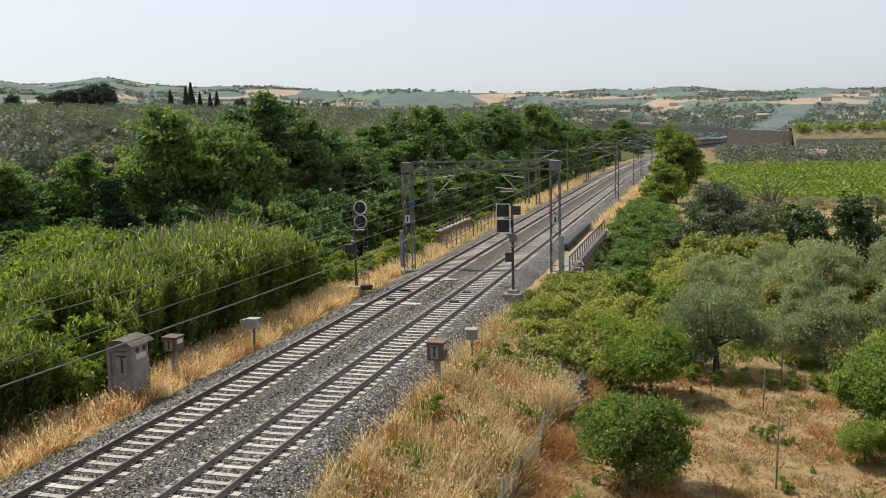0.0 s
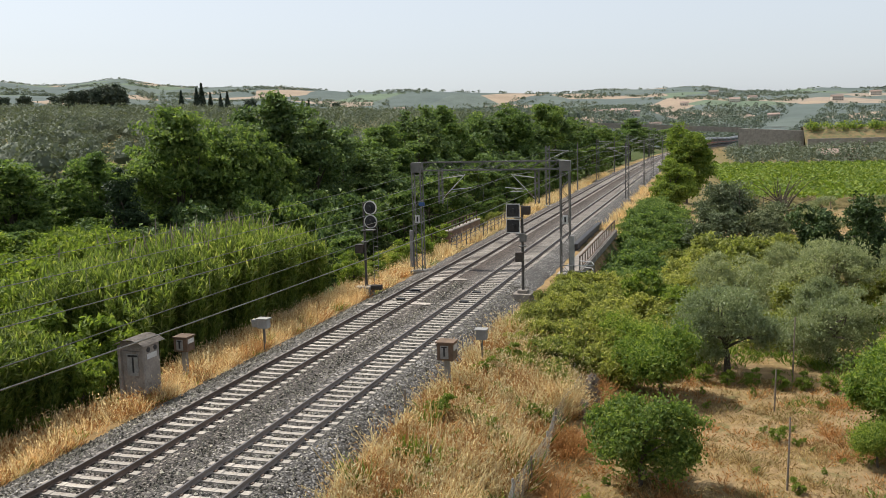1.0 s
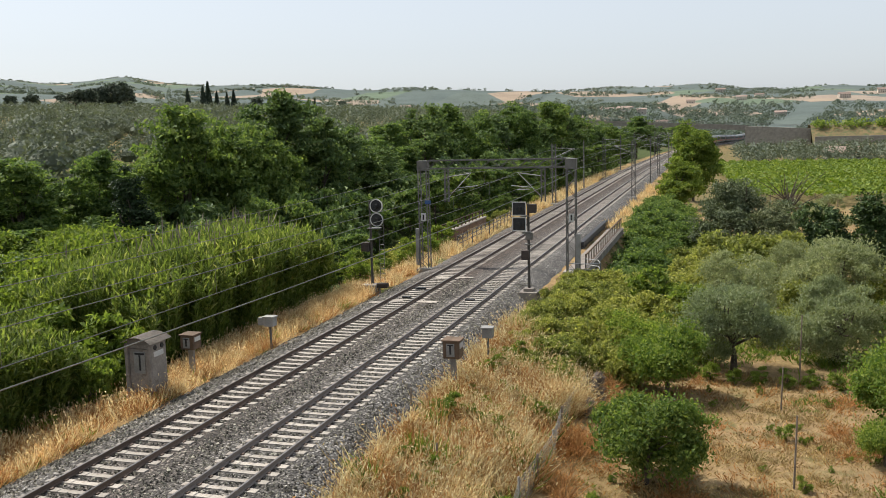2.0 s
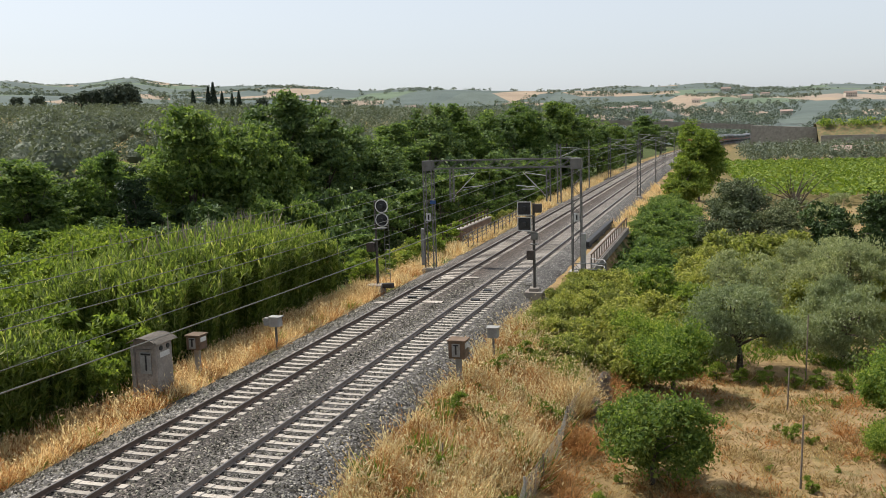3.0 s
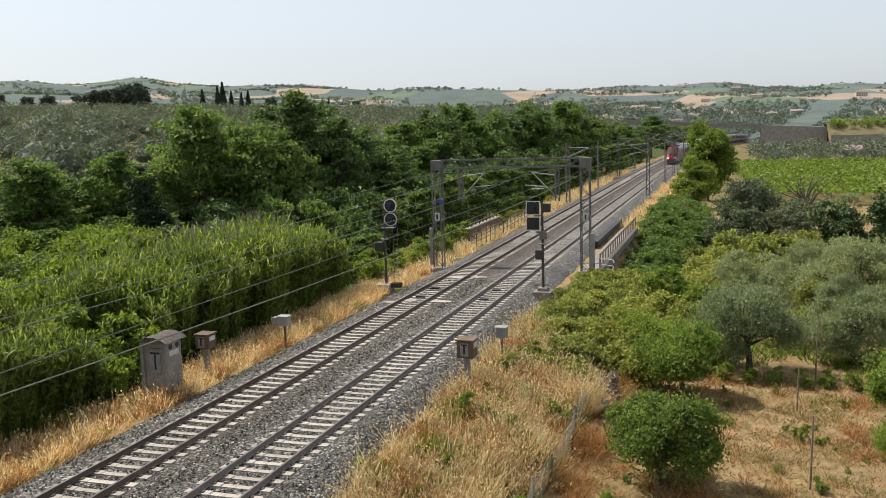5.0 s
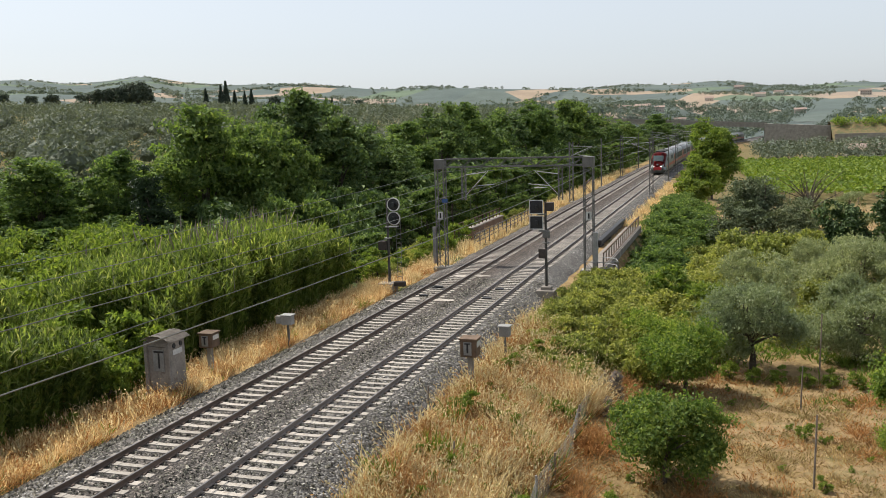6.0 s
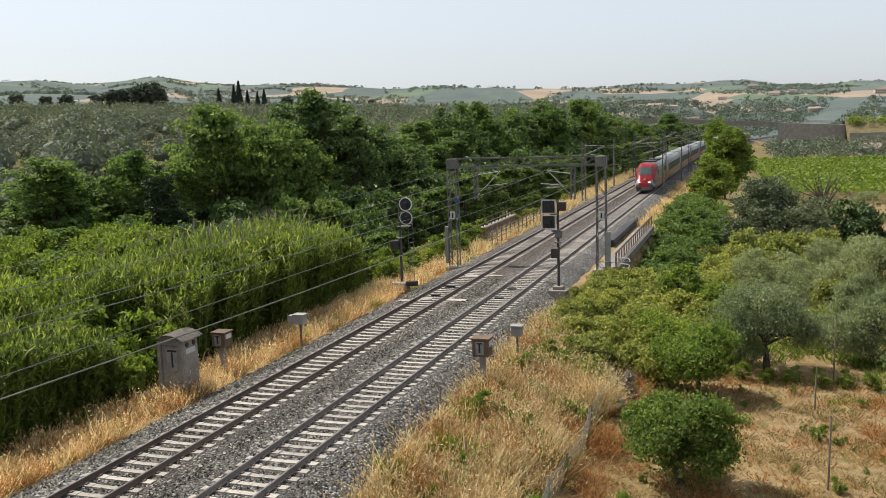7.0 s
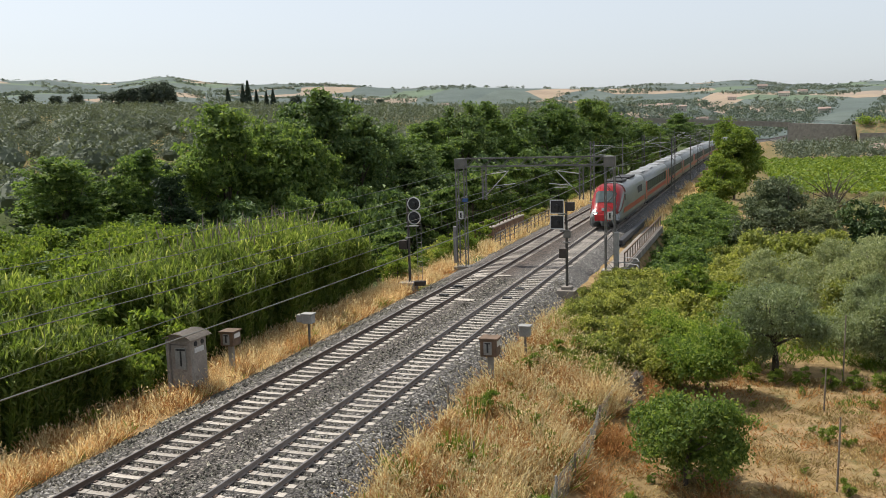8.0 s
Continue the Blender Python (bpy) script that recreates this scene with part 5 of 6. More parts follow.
def gantry():
    ob = thing("catenary_gantry", 0, 60.5, 0, "weathered steel lattice portal carrying the overhead wires", "gantry")
    for x in (-2.75, 7.65):
        bm = bmesh.new()
        lattice(bm, x - 0.3, x + 0.3, -0.3, 0.3, -0.5, 6.6, 0.62, 0.036, 0.02)
        leg = part("post", bm, STEEL, ob)
        part("post_head", boxes(((x, 0, 6.88), (0.74, 0.66, 0.7)), bevel=0.02), STEEL, leg)
        part("footing", boxes(((x, 0, -0.7), (1.1, 1.1, 0.7)), bevel=0.04), CONCRETE, leg)
        plate = part("number_plate", boxes(((x + 0.05, -0.40, 3.3), (0.36, 0.03, 0.55)), bevel=0.01), WHITE_PAINT, leg)
        part("plate_mark", boxes(((x + 0.05, -0.42, 3.3), (0.1, 0.02, 0.36))), BLACK_PAINT, plate)
    bm = bmesh.new()
    lattice(bm, -0.28, 0.28, -0.28, 0.28, 0, 9.6, 0.62, 0.045, 0.024)
    bmesh.ops.transform(bm, matrix=Matrix.Translation((-2.35, 0, 6.95)) @ Matrix.Rotation(math.pi / 2, 4, "Y"), verts=bm.verts)
    part("beam", bm, STEEL, ob)
    for x, s, wire in ((-1.05, 1, 0.0), (5.75, -1, RIGHT)):
        bm = bmesh.new()
        lattice(bm, x - 0.13, x + 0.13, -0.13, 0.13, 4.35, 6.7, 0.35, 0.025, 0.014)
        drop = part("dropper_post", bm, STEEL, ob)
        part("bracket_tube", rods([((x + s * 0.15, 0, 4.7), (x + s * 1.75, 0, 6.35)), ((x + s * 0.15, 0, 6.1), (x + s * 1.6, 0, 6.3))], 0.032, 8), STEEL_LIGHT, drop)
        part("steady_arm", rods([((x + s * 0.8, 0, 5.32), (x + s * 2.2, 0, 5.45)), ((x + s * 0.9, -0.1, 5.2), (wire, -0.1, 5.18))], 0.028, 8), STEEL_LIGHT, drop)
        bm = bmesh.new()
        for k in range(5):
            a = Vector((x + s * (0.3 + 0.07 * k), 0, 4.86 + 0.072 * k))
            rod(bm, a, a + Vector((s * 0.03, 0, 0.03)), 0.075, 10)
        part("insulator", bm, RUST_BOX, drop)
    part("sign", boxes(((-2.35, -0.42, 4.35), (0.42, 0.03, 0.26)), bevel=0.008), BLUE_PAINT, ob, "small blue sign")
    part("cable_box", boxes(((-3.2, -0.3, 1.2), (0.22, 0.3, 2.6)), bevel=0.02), GREY_PAINT, ob)
    part("cable_box", boxes(((8.12, -0.3, 1.0), (0.3, 0.35, 2.4)), bevel=0.02), GREY_PAINT, ob)


def mast(x, y, tall, arm=0, wide=0.2, slim=False, label="grey lattice mast carrying the overhead wires"):
    ob = thing("catenary_mast", float(offset(y)) + x, y, float(dip(y)), label, "mast", "masts along the line")
    bm = bmesh.new()
    if slim:
        rod(bm, (0, 0, -1), (0, 0, tall), 0.11, 8, 0.08)
    else:
        lattice(bm, -wide, wide, -wide, wide, -1, tall, 0.6, 0.04, 0.022)
    part("post", bm, STEEL, ob)
    part("footing", boxes(((0, 0, -0.7), (0.9, 0.9, 0.7)), bevel=0.04), CONCRETE, ob)
    if arm:
        part("bracket_tube", rods([((0, 0, 6.6), (arm * 2.6, 0, 6.5)), ((0, 0, 5.4), (arm * 2.6, 0, 6.5)), ((arm * 0.8, 0, 5.5), (arm * 2.7, 0, 5.25))], 0.03, 6), STEEL_LIGHT, ob)
    return ob


def sagging(bm, a, b, sag, r, n=10):
    """One unbroken wire from a to b, hanging by its sag."""
    a, b = Vector(a), Vector(b)
    rings = []
    for k in range(n + 1):
        f = k / n
        p = a.lerp(b, f) - Vector((0, 0, sag * 4 * f * (1 - f)))
        rings.append([bm.verts.new(p + Vector((r * math.cos(t), 0, r * math.sin(t)))) for t in (0.3, 1.56, 2.81, 4.07, 5.33)])
    for p, q in zip(rings, rings[1:]):
        for i in range(5):
            bm.faces.new((p[i], p[(i + 1) % 5], q[(i + 1) % 5], q[i]))
    return bm


SUPPORTS = [-2.0, 60.5, 113.2, 165.5, 220.0, 275.0, 330.0, 380.0, 430.0]


def wires():
    for u in (0.0, RIGHT):
        ob = thing("overhead_wire", 0, 0, 0, "catenary and contact wires hung over the track", "wire", "overhead wires")
        for a, b in zip(SUPPORTS, SUPPORTS[1:]):
            fine, sag = 0.012 if a < 100 else 0.018, 0.55 if b - a > 45 else 0.25
            part("messenger_wire", sagging(bmesh.new(), along(u, a, 6.35), along(u, b, 6.35), sag, fine, 12), WIRE, ob)
            part("contact_wire", sagging(bmesh.new(), along(u, a, 5.18), along(u, b, 5.18), 0.0, fine, 3), WIRE, ob)
            for k in range(1, 8):
                f = k / 8
                y = a + (b - a) * f
                part("dropper", rod(bmesh.new(), along(u, y, 5.18), along(u, y, 6.35 - sag * 4 * f * (1 - f)), 0.006, 4), WIRE, ob)
    for x, z in ((-3.3, 6.3), (8.2, 6.6)):
        ob = thing("feeder_wire", 0, 0, 0, "single feeder wire slung between the masts", "wire", "overhead wires")
        for a, b in zip(SUPPORTS[:8], SUPPORTS[1:8]):
            part("span", sagging(bmesh.new(), along(x, a, z), along(x, b, z), 0.5, 0.012 if a < 100 else 0.018, 10), WIRE, ob)


def signal_round():
    ob = thing("railway_signal", -3.48, 51.9, -0.4, "railway signal with two round white-rimmed heads on a pole", "railway signal", "pair of signals")
    part("footing", boxes(((-0.1, -0.1, 0.0), (1.0, 0.9, 0.75)), bevel=0.05), CONCRETE_DARK, ob)
    part("pole", rod(bmesh.new(), (0, 0, 0.2), (0, 0, 5.55), 0.085, 12, 0.07), DARK_POLE, ob)
    part("collar", boxes(((0, 0, 3.15), (0.4, 0.25, 0.06)), bevel=0.01), GREY_PAINT, ob)
    part("relay_box", boxes(((-0.32, -0.1, 2.7), (0.5, 0.4, 0.55)), bevel=0.02), DARK_BOX, ob)
    for z in (5.25, 4.40):
        bm = bmesh.new()
        rod(bm, (0.50, -0.12, z), (0.50, -0.22, z), 0.40, 28)
        head = part("signal_head", bm, BLACK_PAINT, ob)
        bm = bmesh.new()
        ring = [bm.verts.new((0.50 + r * math.cos(a), -0.235 - d, z + r * math.sin(a))) for a in np.linspace(0, 2 * math.pi, 28, endpoint=False) for r, d in ((0.36, 0), (0.425, 0), (0.425, -0.06), (0.36, -0.06))]
        for i in range(28):
            for j in range(4):
                p, q = i * 4, ((i + 1) % 28) * 4
                bm.faces.new((ring[p + j], ring[p + (j + 1) % 4], ring[q + (j + 1) % 4], ring[q + j]))
        part("white_rim", bm, WHITE_PAINT, head)
        part("hood", rod(bmesh.new(), (0.50, -0.22, z), (0.50, -0.55, z), 0.13, 16, 0.15), BLACK_PAINT, head)
        part("lens", rod(bmesh.new(), (0.50, -0.55, z), (0.50, -0.56, z), 0.1, 16), DARK_PANE, head)
    part("mounting", boxes(((0.28, -0.05, 5.25), (0.45, 0.12, 0.1)), ((0.28, -0.05, 4.4), (0.45, 0.12, 0.1)), ((0.25, 0.05, 3.85), (0.75, 0.6, 0.05))), STEEL, ob)
    pairs = [((0.45, 0.25, 0.2), (0.45, 0.25, 4.6)), ((0.75, 0.25, 0.2), (0.75, 0.25, 4.6))] + [((0.45, 0.25, 0.4 + 0.3 * k), (0.75, 0.25, 0.4 + 0.3 * k)) for k in range(14)]
    part("ladder", rods(pairs, 0.016, 5), STEEL, ob)
    part("cable_cover", boxes(((0.7, -0.1, 0.3), (0.7, 0.4, 0.3)), bevel=0.06), DARK_BOX, ob)


def signal_square():
    ob = thing("railway_signal", 6.51, 51.5, -0.4, "railway signal with two square white-rimmed heads on a pole", "railway signal", "pair of signals")
    part("footing", boxes(((0, 0, 0.0), (1.1, 1.0, 0.5)), ((0, 0, 0.3), (0.6, 0.6, 0.3)), bevel=0.05), CONCRETE_DARK, ob)
    part("pole", rod(bmesh.new(), (0, 0, 0.2), (0, 0, 5.4), 0.085, 12, 0.07), DARK_POLE, ob)
    part("relay_box", boxes(((0.27, -0.02, 5.12), (0.42, 0.35, 0.5)), bevel=0.02), DARK_BOX, ob)
    part("relay_box", boxes(((-0.17, -0.14, 2.4), (0.45, 0.3, 0.55)), bevel=0.02), DARK_BOX, ob)
    part("collar", boxes(((0, 0, 3.02), (0.42, 0.3, 0.07)), bevel=0.01), STEEL, ob)
    for z in (5.12, 4.22):
        head = part("signal_head", boxes(((-0.5, -0.15, z), (0.78, 0.12, 0.78)), bevel=0.02), BLACK_PAINT, ob)
        part("white_rim", boxes(((-0.5, -0.225, z + 0.38), (0.82, 0.04, 0.05)), ((-0.5, -0.225, z - 0.38), (0.82, 0.04, 0.05)), ((-0.885, -0.225, z), (0.05, 0.04, 0.71)), ((-0.115, -0.225, z), (0.05, 0.04, 0.71))), WHITE_PAINT, head)
        part("hood", rod(bmesh.new(), (-0.5, -0.22, z), (-0.5, -0.5, z), 0.13, 16, 0.15), BLACK_PAINT, head)
        part("lens", rod(bmesh.new(), (-0.5, -0.5, z), (-0.5, -0.51, z), 0.1, 16), DARK_PANE, head)
    part("mounting", boxes(((-0.2, -0.05, 4.68), (0.5, 0.12, 0.1)), ((-0.1, -0.05, 3.72), (0.5, 0.35, 0.1))), STEEL, ob)
    part("control_box", boxes(((0.05, -0.1, 3.5), (0.4, 0.25, 0.4)), bevel=0.02), STEEL, ob)


def booth():
    ob = thing("relay_booth", -4.2, 29.5, 0, "weathered brown-grey concrete relay booth with arched roof", "booth")
    w, d = 1.05, 1.05
    part("wall_panel", boxes(((-w / 2 + 0.04, 0, 0.55), (0.08, d - 0.02, 2.1)), ((w / 2 - 0.04, 0, 0.55), (0.08, d - 0.02, 2.1)), ((0, d / 2 - 0.04, 0.55), (w - 0.16, 0.08, 2.1)), ((0, -d / 2 + 0.08, 1.5), (w - 0.16, 0.06, 0.2))), CONCRETE_DARK, ob)
    for x in (-w / 2 + 0.02, w / 2 - 0.02):
        part("corner_post", boxes(((x, -d / 2 + 0.0, 0.55), (0.13, 0.13, 2.1)), bevel=0.015), CONCRETE_DARK, ob)
    door = part("door", boxes(((0, -d / 2 + 0.07, 0.45), (w - 0.2, 0.05, 1.85)), bevel=0.01), CONCRETE_DARK, ob)
    part("door_panel", boxes(((0.02, -d / 2 + 0.03, 0.85), (0.5, 0.03, 0.85)), bevel=0.01), GREY_PAINT, door, "pale painted door panel")
    part("door_mark", boxes(((0.04, -d / 2 + 0.01, 0.85), (0.07, 0.02, 0.6)), ((0.04, -d / 2 + 0.01, 1.2), (0.42, 0.02, 0.07))), BLACK_PAINT, door)
    bm = bmesh.new()
    rows = []
    for y in (-d / 2 - 0.18, d / 2 + 0.18):
        arc = [(x, y, 1.86 - 0.24 * (x / 0.7) ** 2) for x in np.linspace(-0.7, 0.7, 13)]
        rows.append([bm.verts.new(p) for p in arc])
    for i in range(12):
        bm.faces.new((rows[0][i], rows[0][i + 1], rows[1][i + 1], rows[1][i]))
    bmesh.ops.solidify(bm, geom=list(bm.faces), thickness=0.08)
    part("roof", bm, CONCRETE_DARK, ob, "arched concrete roof slab")
    for y in (-d / 2 + 0.06, d / 2 - 0.06):
        part("gable", boxes(((0, y, 1.65), (w - 0.1, 0.06, 0.22))), CONCRETE_DARK, ob)
    for y in (-0.2, 0.25):
        part("vent", rod(bmesh.new(), (w / 2 - 0.02, y, 1.4), (w / 2 + 0.03, y, 1.4), 0.1, 14), BLACK_PAINT, ob, "dark round vent")
    part("nameplate", boxes(((w / 2 + 0.01, 0.02, 1.14), (0.02, 0.62, 0.2))), WHITE_PAINT, ob, "white plate")
    part("plinth", boxes(((0, 0, -0.75), (1.25, 1.25, 0.6)), bevel=0.03), CONCRETE_DARK, ob)


def cabinet(x, y, top, size, label, body, post, front=True, turn=0.0, pair=False):
    z0 = height_at(x, y)
    ob = thing("trackside_cabinet", x, y, 0, label, "cabinet", "trackside cabinets", turn)
    sx, sy, sz = size
    part("post", boxes(((0, 0, (z0 + top - sz) / 2), (0.22 if front else 0.09, 0.16 if front else 0.09, top - sz - z0 + 0.4)), bevel=0.01), post, ob)
    case = part("case", boxes(((0, 0, top - sz / 2), (sx, sy, sz)), bevel=0.02), body, ob)
    part("lid", boxes(((0, 0, top), (sx + 0.1, sy + 0.1, 0.06)), bevel=0.015), body, ob)
    if front:
        door = part("door", boxes(((-0.02, -sy / 2 - 0.01, top - sz * 0.52), (sx * 0.5, 0.03, sz * 0.72)), bevel=0.008), GREY_PAINT, case, "pale door panel")
        part("door_slot", boxes(((-0.02, -sy / 2 - 0.03, top - sz * 0.5), (0.07, 0.02, sz * 0.5)), ((-0.02, -sy / 2 - 0.03, top - sz * 0.24), (sx * 0.34, 0.02, 0.05))), BLACK_PAINT, door)
        part("side_plate", boxes(((sx / 2 + 0.01, 0.0, top - sz * 0.3), (0.02, sy * 0.7, sz * 0.3))), WHITE_PAINT, case)
    if pair:
        part("side_case", boxes(((-sx * 0.85, 0.02, top - sz * 0.52), (sx * 0.6, sy * 0.8, sz * 0.8)), bevel=0.02), body, ob)
    return ob


def bridge():
    ob = thing("railway_bridge", 0, 0, 0, "concrete railway bridge over the stream with steel railings", "bridge", kind="structure")
    part("deck_slab", boxes(((2.35, 77, -1.35), (11.6, 27, 0.75)), bevel=0.05), CONCRETE, ob)
    for y in (64.2, 89.8):
        part("abutment", boxes(((2.2, y, -3.2), (12.6, 2.2, 4.2)), bevel=0.05), CONCRETE_DARK, ob)
    part("edge_beam", boxes(((8.35, 74.5, -0.72), (0.4, 25, 0.55)), bevel=0.03), CONCRETE_DARK, ob)
    part("walkway", boxes(((7.6, 75, -0.62), (1.2, 25, 0.1))), CONCRETE_DARK, ob)
    part("cable_trough", boxes(((6.45, 82, -0.28), (0.42, 17, 0.42)), bevel=0.07), BLACK_PAINT, ob, "black cable trough")
    fence = part("parapet_rail", boxes(((8.35, 74.5, 0.50), (0.09, 24.6, 0.09)), ((8.35, 74.5, -0.32), (0.08, 24.6, 0.06)), bevel=0.01), RUST_BOX, ob, "brown parapet railing")
    for k in range(18):
        part("baluster", boxes(((8.35, 62.4 + 1.42 * k, 0.08), (0.09, 0.1, 0.78))), TIMBER, fence)
    rail = part("handrail", rods([((-3.35, 71, 0.0 + k), (-3.6, 97, 0.0 + k)) for k in (-0.05, 0.28, 0.62)], 0.035, 6), STEEL, ob)
    for k in range(17):
        y = 71 + 26 * k / 16
        part("rail_post", boxes(((-3.35 - 0.25 * k / 16, y, 0.05), (0.08, 0.08, 1.2))), STEEL, rail)
    corner = [(8.35, 62.2), (9.3, 61.6), (9.6, 60.2), (8.3, 59.8), (7.4, 60.0)]
    cage = part("landing", boxes(((8.5, 61.0, -0.75), (2.2, 2.4, 0.14)), bevel=0.02), CONCRETE_DARK, ob, "small concrete landing")
    pairs = [((*p, h), (*q, h)) for p, q in zip(corner, corner[1:]) for h in (-0.2, 0.22)]
    part("handrail", rods(pairs, 0.032, 6), STEEL_LIGHT, cage)
    for p in corner:
        part("rail_post", boxes(((*p, -0.22), (0.08, 0.08, 0.95))), STEEL, cage)
    old = thing("old_parapet", -5.85, 83, 0, "stained masonry parapet with a rusty railing by the stream", "parapet")
    part("wall", boxes(((0, 1.0, -0.55), (0.5, 11.5, 1.6)), bevel=0.04), BRICK, old)
    part("coping", boxes(((0, 1.0, 0.29), (0.6, 11.6, 0.1)), bevel=0.02), CONCRETE_DARK, old)
    rail = part("railing", rods([((0, -9.5, 0.34 + k), (0, 6.2, 0.34 + k)) for k in (0.3, 0.75)], 0.04, 6), RUST_BOX, old)
    for k in range(13):
        part("rail_post", boxes(((0, -9.5 + 15.7 * k / 12, 0.5), (0.09, 0.09, 1.15))), RUST_BOX, rail)


def wire_fence():
    ob = thing("wire_fence", 0, 0, 0, "sagging wire mesh fence between orchard and railway", "fence")
    ys = [22, 24.2, 26.4, 28.6, 31.2, 33.8, 36.6, 39]
    tops = []
    for i, y in enumerate(ys):
        x = 11.25 + 0.12 * math.sin(i * 2.1) + (y - 24) * 0.012
        z = height_at(x, y)
        tops.append((x, y, z))
        part("post", rod(bmesh.new(), (x, y, z - 0.2), (x + 0.06 * math.sin(i * 3), y, z + 1.15), 0.05, 7, 0.04), TIMBER if i % 2 else CONCRETE, ob)
    for a, b in zip(tops, tops[1:]):
        bm = bmesh.new()
        a, b = Vector(a), Vector(b)
        for k in range(9):
            z = Vector((0, 0, 0.08 + 0.12 * k))
            rod(bm, a + z, b + z, 0.008, 4)
        for k in range(15):
            p = a.lerp(b, k / 14)
            rod(bm, p + Vector((0, 0, 0.06)), p + Vector((0, 0, 1.06)), 0.006, 4)
        part("mesh_panel", bm, FENCE_WIRE, ob)


def stakes():
    for x, y, h in ((19.6, 31.6, 2.6), (19.75, 40.5, 1.9), (20.9, 45.5, 3.2), (8.6, 26.0, 1.1), (6.55, 29.6, 1.0), (26, 49, 2.2)):
        z = height_at(x, y)
        ob = thing("stake", x, y, z, "thin weathered wooden stake in dry grass", "stake", "stakes")
        part("pole", rod(bmesh.new(), (0, 0, -0.3), (0.05, 0, h), 0.04, 7, 0.03), TIMBER, ob)


def cypress():
    rng = np.random.default_rng(77)
    ob = new("cypress_tree")
    tagged(ob, "slender dark cypress on the ridge", "tree", "cypresses")
    n = 1600
    f = rng.random(n)
    a = rng.uniform(0, 2 * np.pi, n)
    r = 1.5 * np.sqrt(rng.random(n)) * np.interp(f, [0, 0.15, 0.5, 1], [0.7, 1, 0.8, 0.05])
    pts = np.stack([r * np.cos(a), r * np.sin(a), 0.5 + 11.5 * f], -1)
    V, F = blades_from(pts, unit(rng, n) + np.array([0, 0, 1.2]), unit(rng, n), np.full(n, 1.1), np.full(n, 0.5))
    sheet("crown", V, F, LEAF_CYPRESS_HAZED, ob)
    part("trunk", rod(bmesh.new(), (0, 0, -0.5), (0, 0, 9), 0.25, 7, 0.05), BARK, ob)
    return ob


def house(x, y, w, d, h, turn, label="pale plastered farmhouse with a clay tile roof"):
    z = height_at(x, y)
    ob = thing("house", x, y, z - 0.5, label, "house", "", turn)
    part("wall", boxes(((0, 0, h / 2), (w, d, h)), bevel=0.03), PLASTER, ob)
    bm = bmesh.new()
    r = h + w * 0.16
    o = 0.5
    v = [bm.verts.new(p) for p in ((-w / 2 - o, -d / 2 - o, h), (w / 2 + o, -d / 2 - o, h), (w / 2 + o, d / 2 + o, h), (-w / 2 - o, d / 2 + o, h), (-w / 2 - o, 0, r), (w / 2 + o, 0, r))]
    for q in ((0, 1, 5, 4), (2, 3, 4, 5), (1, 2, 5), (3, 0, 4), (3, 2, 1, 0)):
        bm.faces.new([v[i] for i in q])
    part("roof", bm, ROOF_TILE, ob)
    for k in range(int(w / 3.2)):
        for zz in range(max(1, int(h / 3))):
            part("window", boxes(((-w / 2 + 1.8 + 3.2 * k, -d / 2 - 0.02, 1.6 + 3 * zz), (1.0, 0.12, 1.3))), DARK_PANE, ob)


def ridge_things():
    c = cypress()
    rng = random.Random(31)
    for az, r, s in [(-32.2, 520, 0.9), (-31.3, 515, 1.0), (-31.0, 520, 1.15), (-30.5, 525, 0.85), (-29.9, 520, 0.8), (-29.5, 530, 0.9), (-38.2, 500, 0.8), (-37.2, 510, 0.9), (-36.8, 500, 1.0), (-36.5, 520, 0.95), (-25, 620, 0.7), (-24.6, 625, 0.7)]:
        x, y = 16.91 + r * math.sin(radians(az)), r * math.cos(radians(az))
        plant(c, x, y, rng.uniform(0, 360), s * 1.3)
    discard(c)
    pine = tree("pine_tree", "dark rounded pine on the ridge", 99, 60, 40, 3.6, 9.0, 0.2, 0.9, LEAF_PINE_HAZED, 0.25, ragged=0.4, spread=0.26)
    for az, r, s in [(-40.7, 415, 0.75), (-38.6, 430, 0.8), (-38.1, 425, 0.95), (-37.6, 430, 1.0), (-37.1, 425, 1.05), (-36.6, 430, 1.15), (-36.1, 425, 1.2), (-35.8, 432, 1.0), (-39.4, 445, 0.8), (-42.0, 420, 0.7), (-43.5, 440, 0.8), (-28.2, 520, 0.8), (-26.4, 540, 0.7), (-23.0, 560, 0.7)]:
        x, y = 16.91 + r * math.sin(radians(az)), r * math.cos(radians(az))
        plant(pine, x, y, rng.uniform(0, 360), s * 1.35)
    discard(pine)
    farms = [(-33.6, 560, 14, 5, 20), (-31.8, 500, 12, 4, 10), (-21.5, 900, 18, 6, 0), (-19, 1300, 24, 7, 10), (-7.2, 820, 20, 6, 0), (-6.3, 780, 16, 6, 20), (-5.4, 860, 22, 6, -10), (-4.4, 900, 14, 6, 0), (-3.2, 840, 16, 5, 5)]
    village = [(5.5, 700, 18, 6, 10), (6.6, 760, 20, 6, 0), (7.6, 720, 22, 7, -15), (8.6, 700, 16, 6, 0), (9.6, 740, 24, 7, 10), (3.6, 1100, 20, 6, 0), (1.4, 1500, 26, 7, 0), (2.4, 1700, 24, 7, 15), (-1.5, 1400, 20, 6, 0), (0.2, 1900, 30, 8, 0), (7.0, 1500, 26, 8, 10), (9.0, 1700, 28, 8, 0)]
    for az, r, w, h, t in farms + village:
        house(16.91 + r * math.sin(radians(az)), r * math.cos(radians(az)), w * 0.62, w * 0.4, h * 0.8, t)




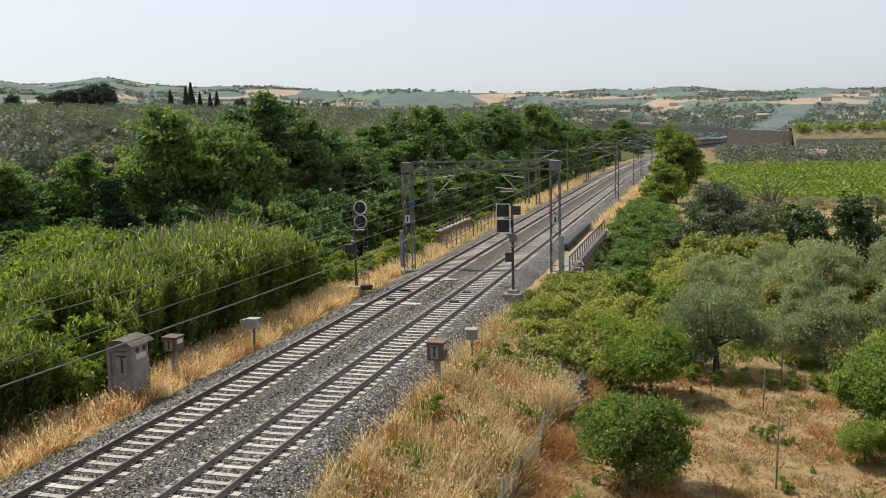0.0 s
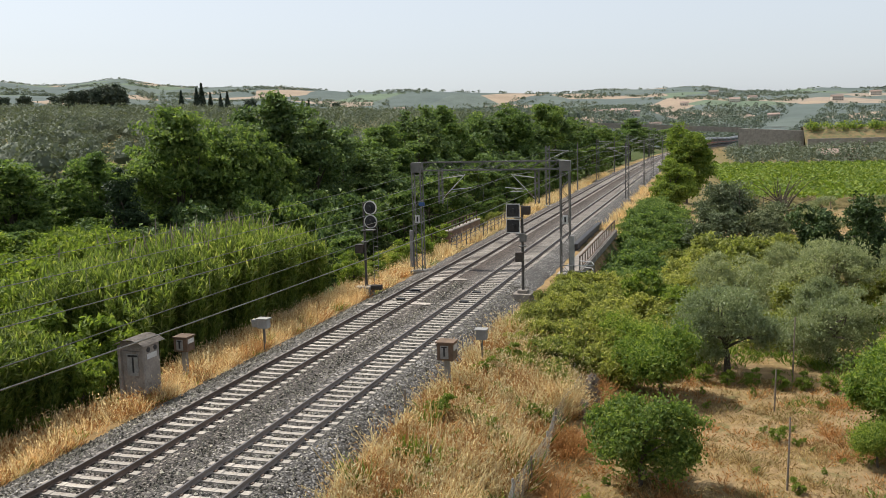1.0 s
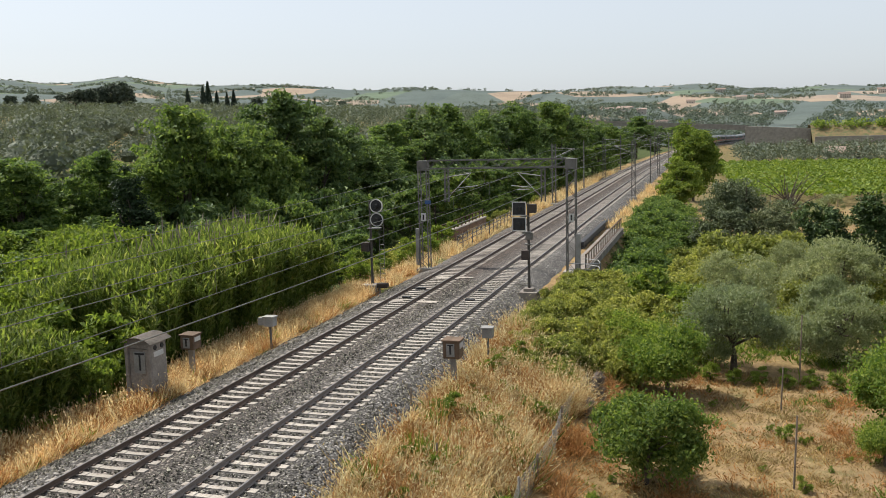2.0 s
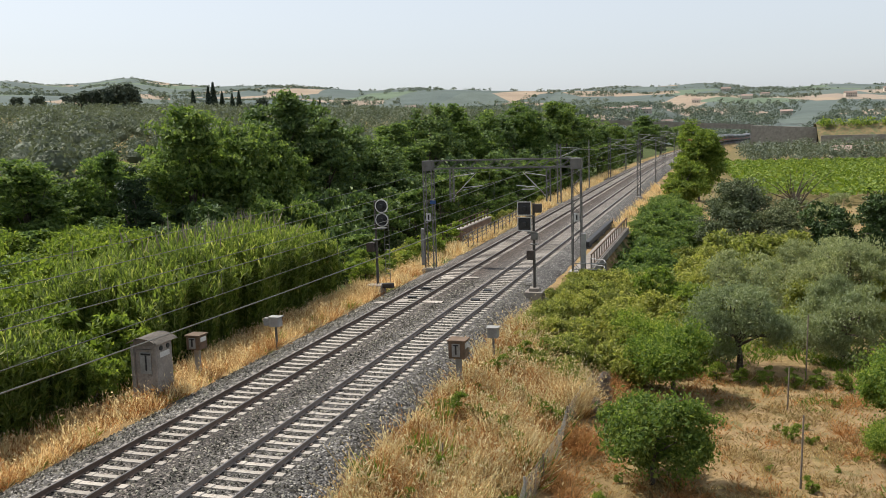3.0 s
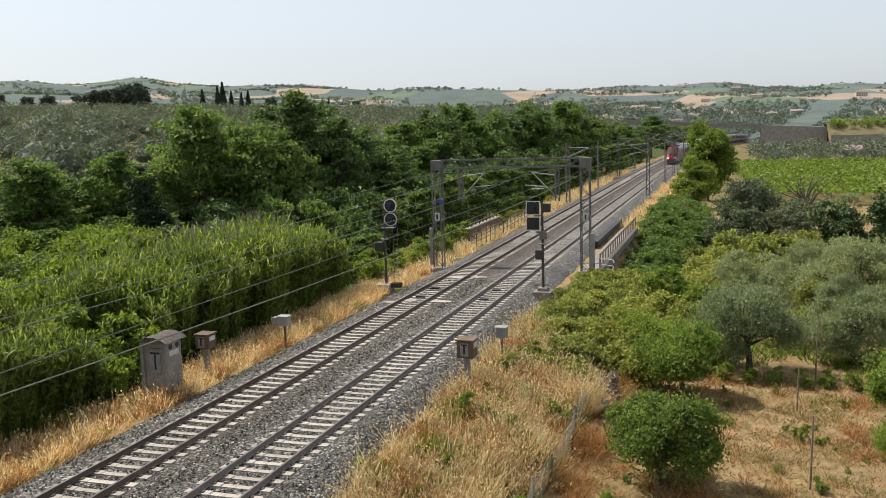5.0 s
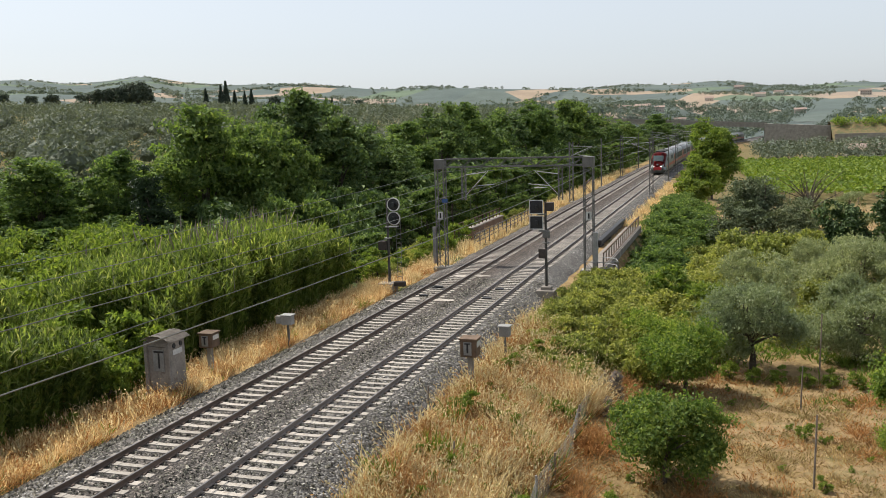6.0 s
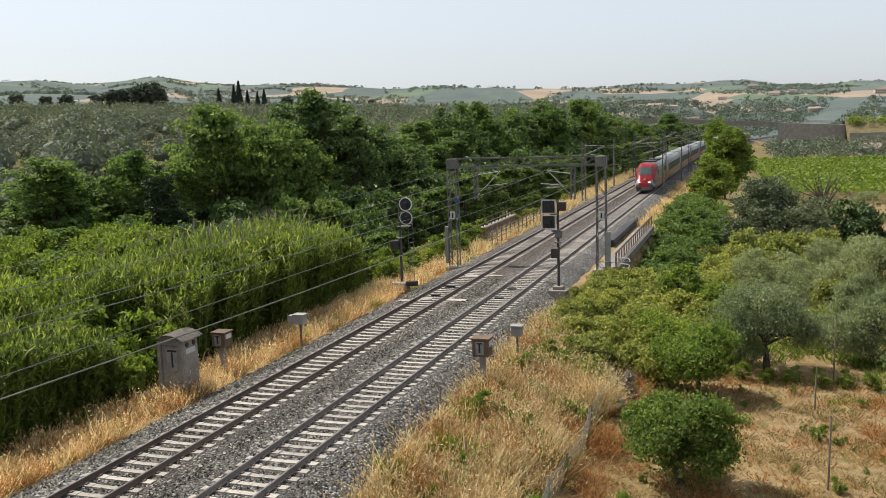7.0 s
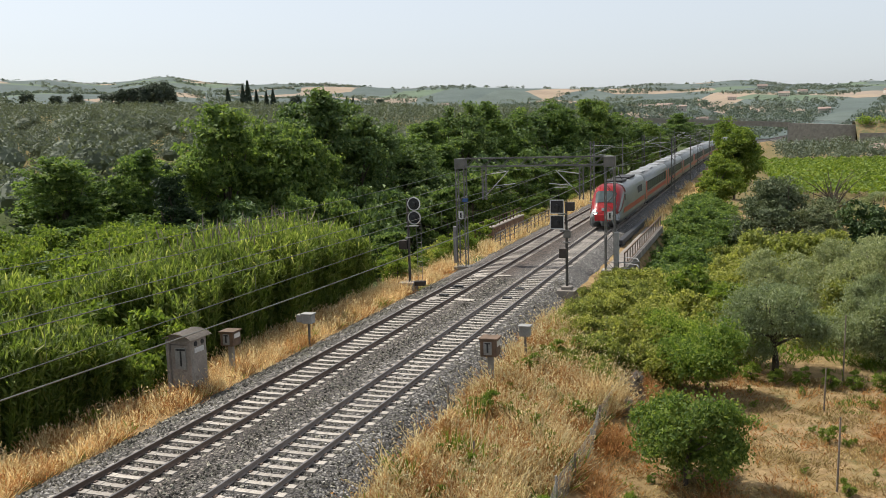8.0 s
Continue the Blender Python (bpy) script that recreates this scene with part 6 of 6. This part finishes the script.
def crossing_patch(x, y, w, d, seed):
    """A pale trowelled patch over the ballast."""
    rng = random.Random(seed)
    bm = bmesh.new()
    n = 22
    ring = [bm.verts.new((x + w * (0.8 + 0.3 * rng.random()) * math.cos(a), y + d * (0.7 + 0.5 * rng.random()) * math.sin(a), -0.165)) for a in np.linspace(0, 2 * math.pi, n, endpoint=False)]
    top = bm.verts.new((x, y, -0.135))
    for i in range(n):
        bm.faces.new((ring[i], ring[(i + 1) % n], top))
    tagged(part("mortar_patch", bm, SLEEPER), "pale spilled mortar patch over the ballast", "mortar patch", "mortar patches")


def balise(x, y):
    ob = part("track_plate", boxes(((x, y, -0.13), (0.5, 0.32, 0.07)), bevel=0.015), BLACK_PAINT)
    tagged(ob, "small dark metal plate fixed between the rails", "plate", "track plates")


for k, spot in enumerate(((-0.5, 47.5, 0.55, 0.5), (1.45, 47.5, 0.75, 0.35), (0.0, 55.6, 0.5, 0.4), (1.35, 55.8, 0.7, 0.3), (-1.3, 46.9, 0.5, 0.3))):
    crossing_patch(*spot, k)
for spot in ((-0.1, 48.6), (-0.1, 51.4), (3.75, 51.2), (3.75, 48.3)):
    balise(*spot)
house(54.5, 300, 11, 7, 2.6, 8, "low farm shed with a pale gabled roof beyond the vines")
gantry()
for spec in ((-2.6, 113.2, 7.1, 1, 0.22), (6.4, 123.0, 7.1, -1, 0.22), (-2.5, 165.5, 7.0, 1, 0.2), (6.5, 175.0, 7.0, -1, 0.2), (-2.5, 220.0, 7.0, 1, 0.2), (6.5, 228.0, 7.0, -1, 0.2), (-2.5, 275.0, 7.0, 1, 0.2), (6.5, 280.0, 7.0, -1, 0.2), (-2.5, 330.0, 7.0, 1, 0.2), (6.5, 335.0, 7.0, -1, 0.2)):
    mast(*spec)
for x, y in ((-2.5, 139.5), (6.8, 149.5), (-2.5, 193.0), (6.6, 204.0)):
    mast(x, y, 7.0, 0, 0.2, True, "slender grey pole beside the ballast")
wires()
signal_round()
signal_square()
booth()
cabinet(-4.3, 32.75, 1.12, (0.62, 0.62, 0.62), "brown relay cabinet with a pale door on a concrete post", RUST_BOX, CONCRETE)
cabinet(7.05, 33.5, 1.2, (0.66, 0.62, 0.72), "rusty brown relay cabinet on a white concrete post", RUST_BOX, CONCRETE)
cabinet(-3.05, 37.5, 0.92, (0.5, 0.4, 0.45), "pair of small grey junction boxes on a thin post", GREY_PAINT, STEEL, False, 0, True)
cabinet(7.52, 37.3, 0.86, (0.45, 0.4, 0.45), "grey junction box on a thin steel post", GREY_PAINT, STEEL, False)
bridge()
wire_fence()
stakes()
ridge_things()


def motions():
    """The train comes in along the right-hand track and slows a little."""
    times = [0.5 * k for k in range(17)]
    for car, behind, length, flipped in train_cars:
        walk(car, [(t, car_pose(NOSE_END + SPEED * (8.0 - t) + SLOWING * (8.0 - t) ** 2 + behind, length, flipped)) for t in times])


motions()
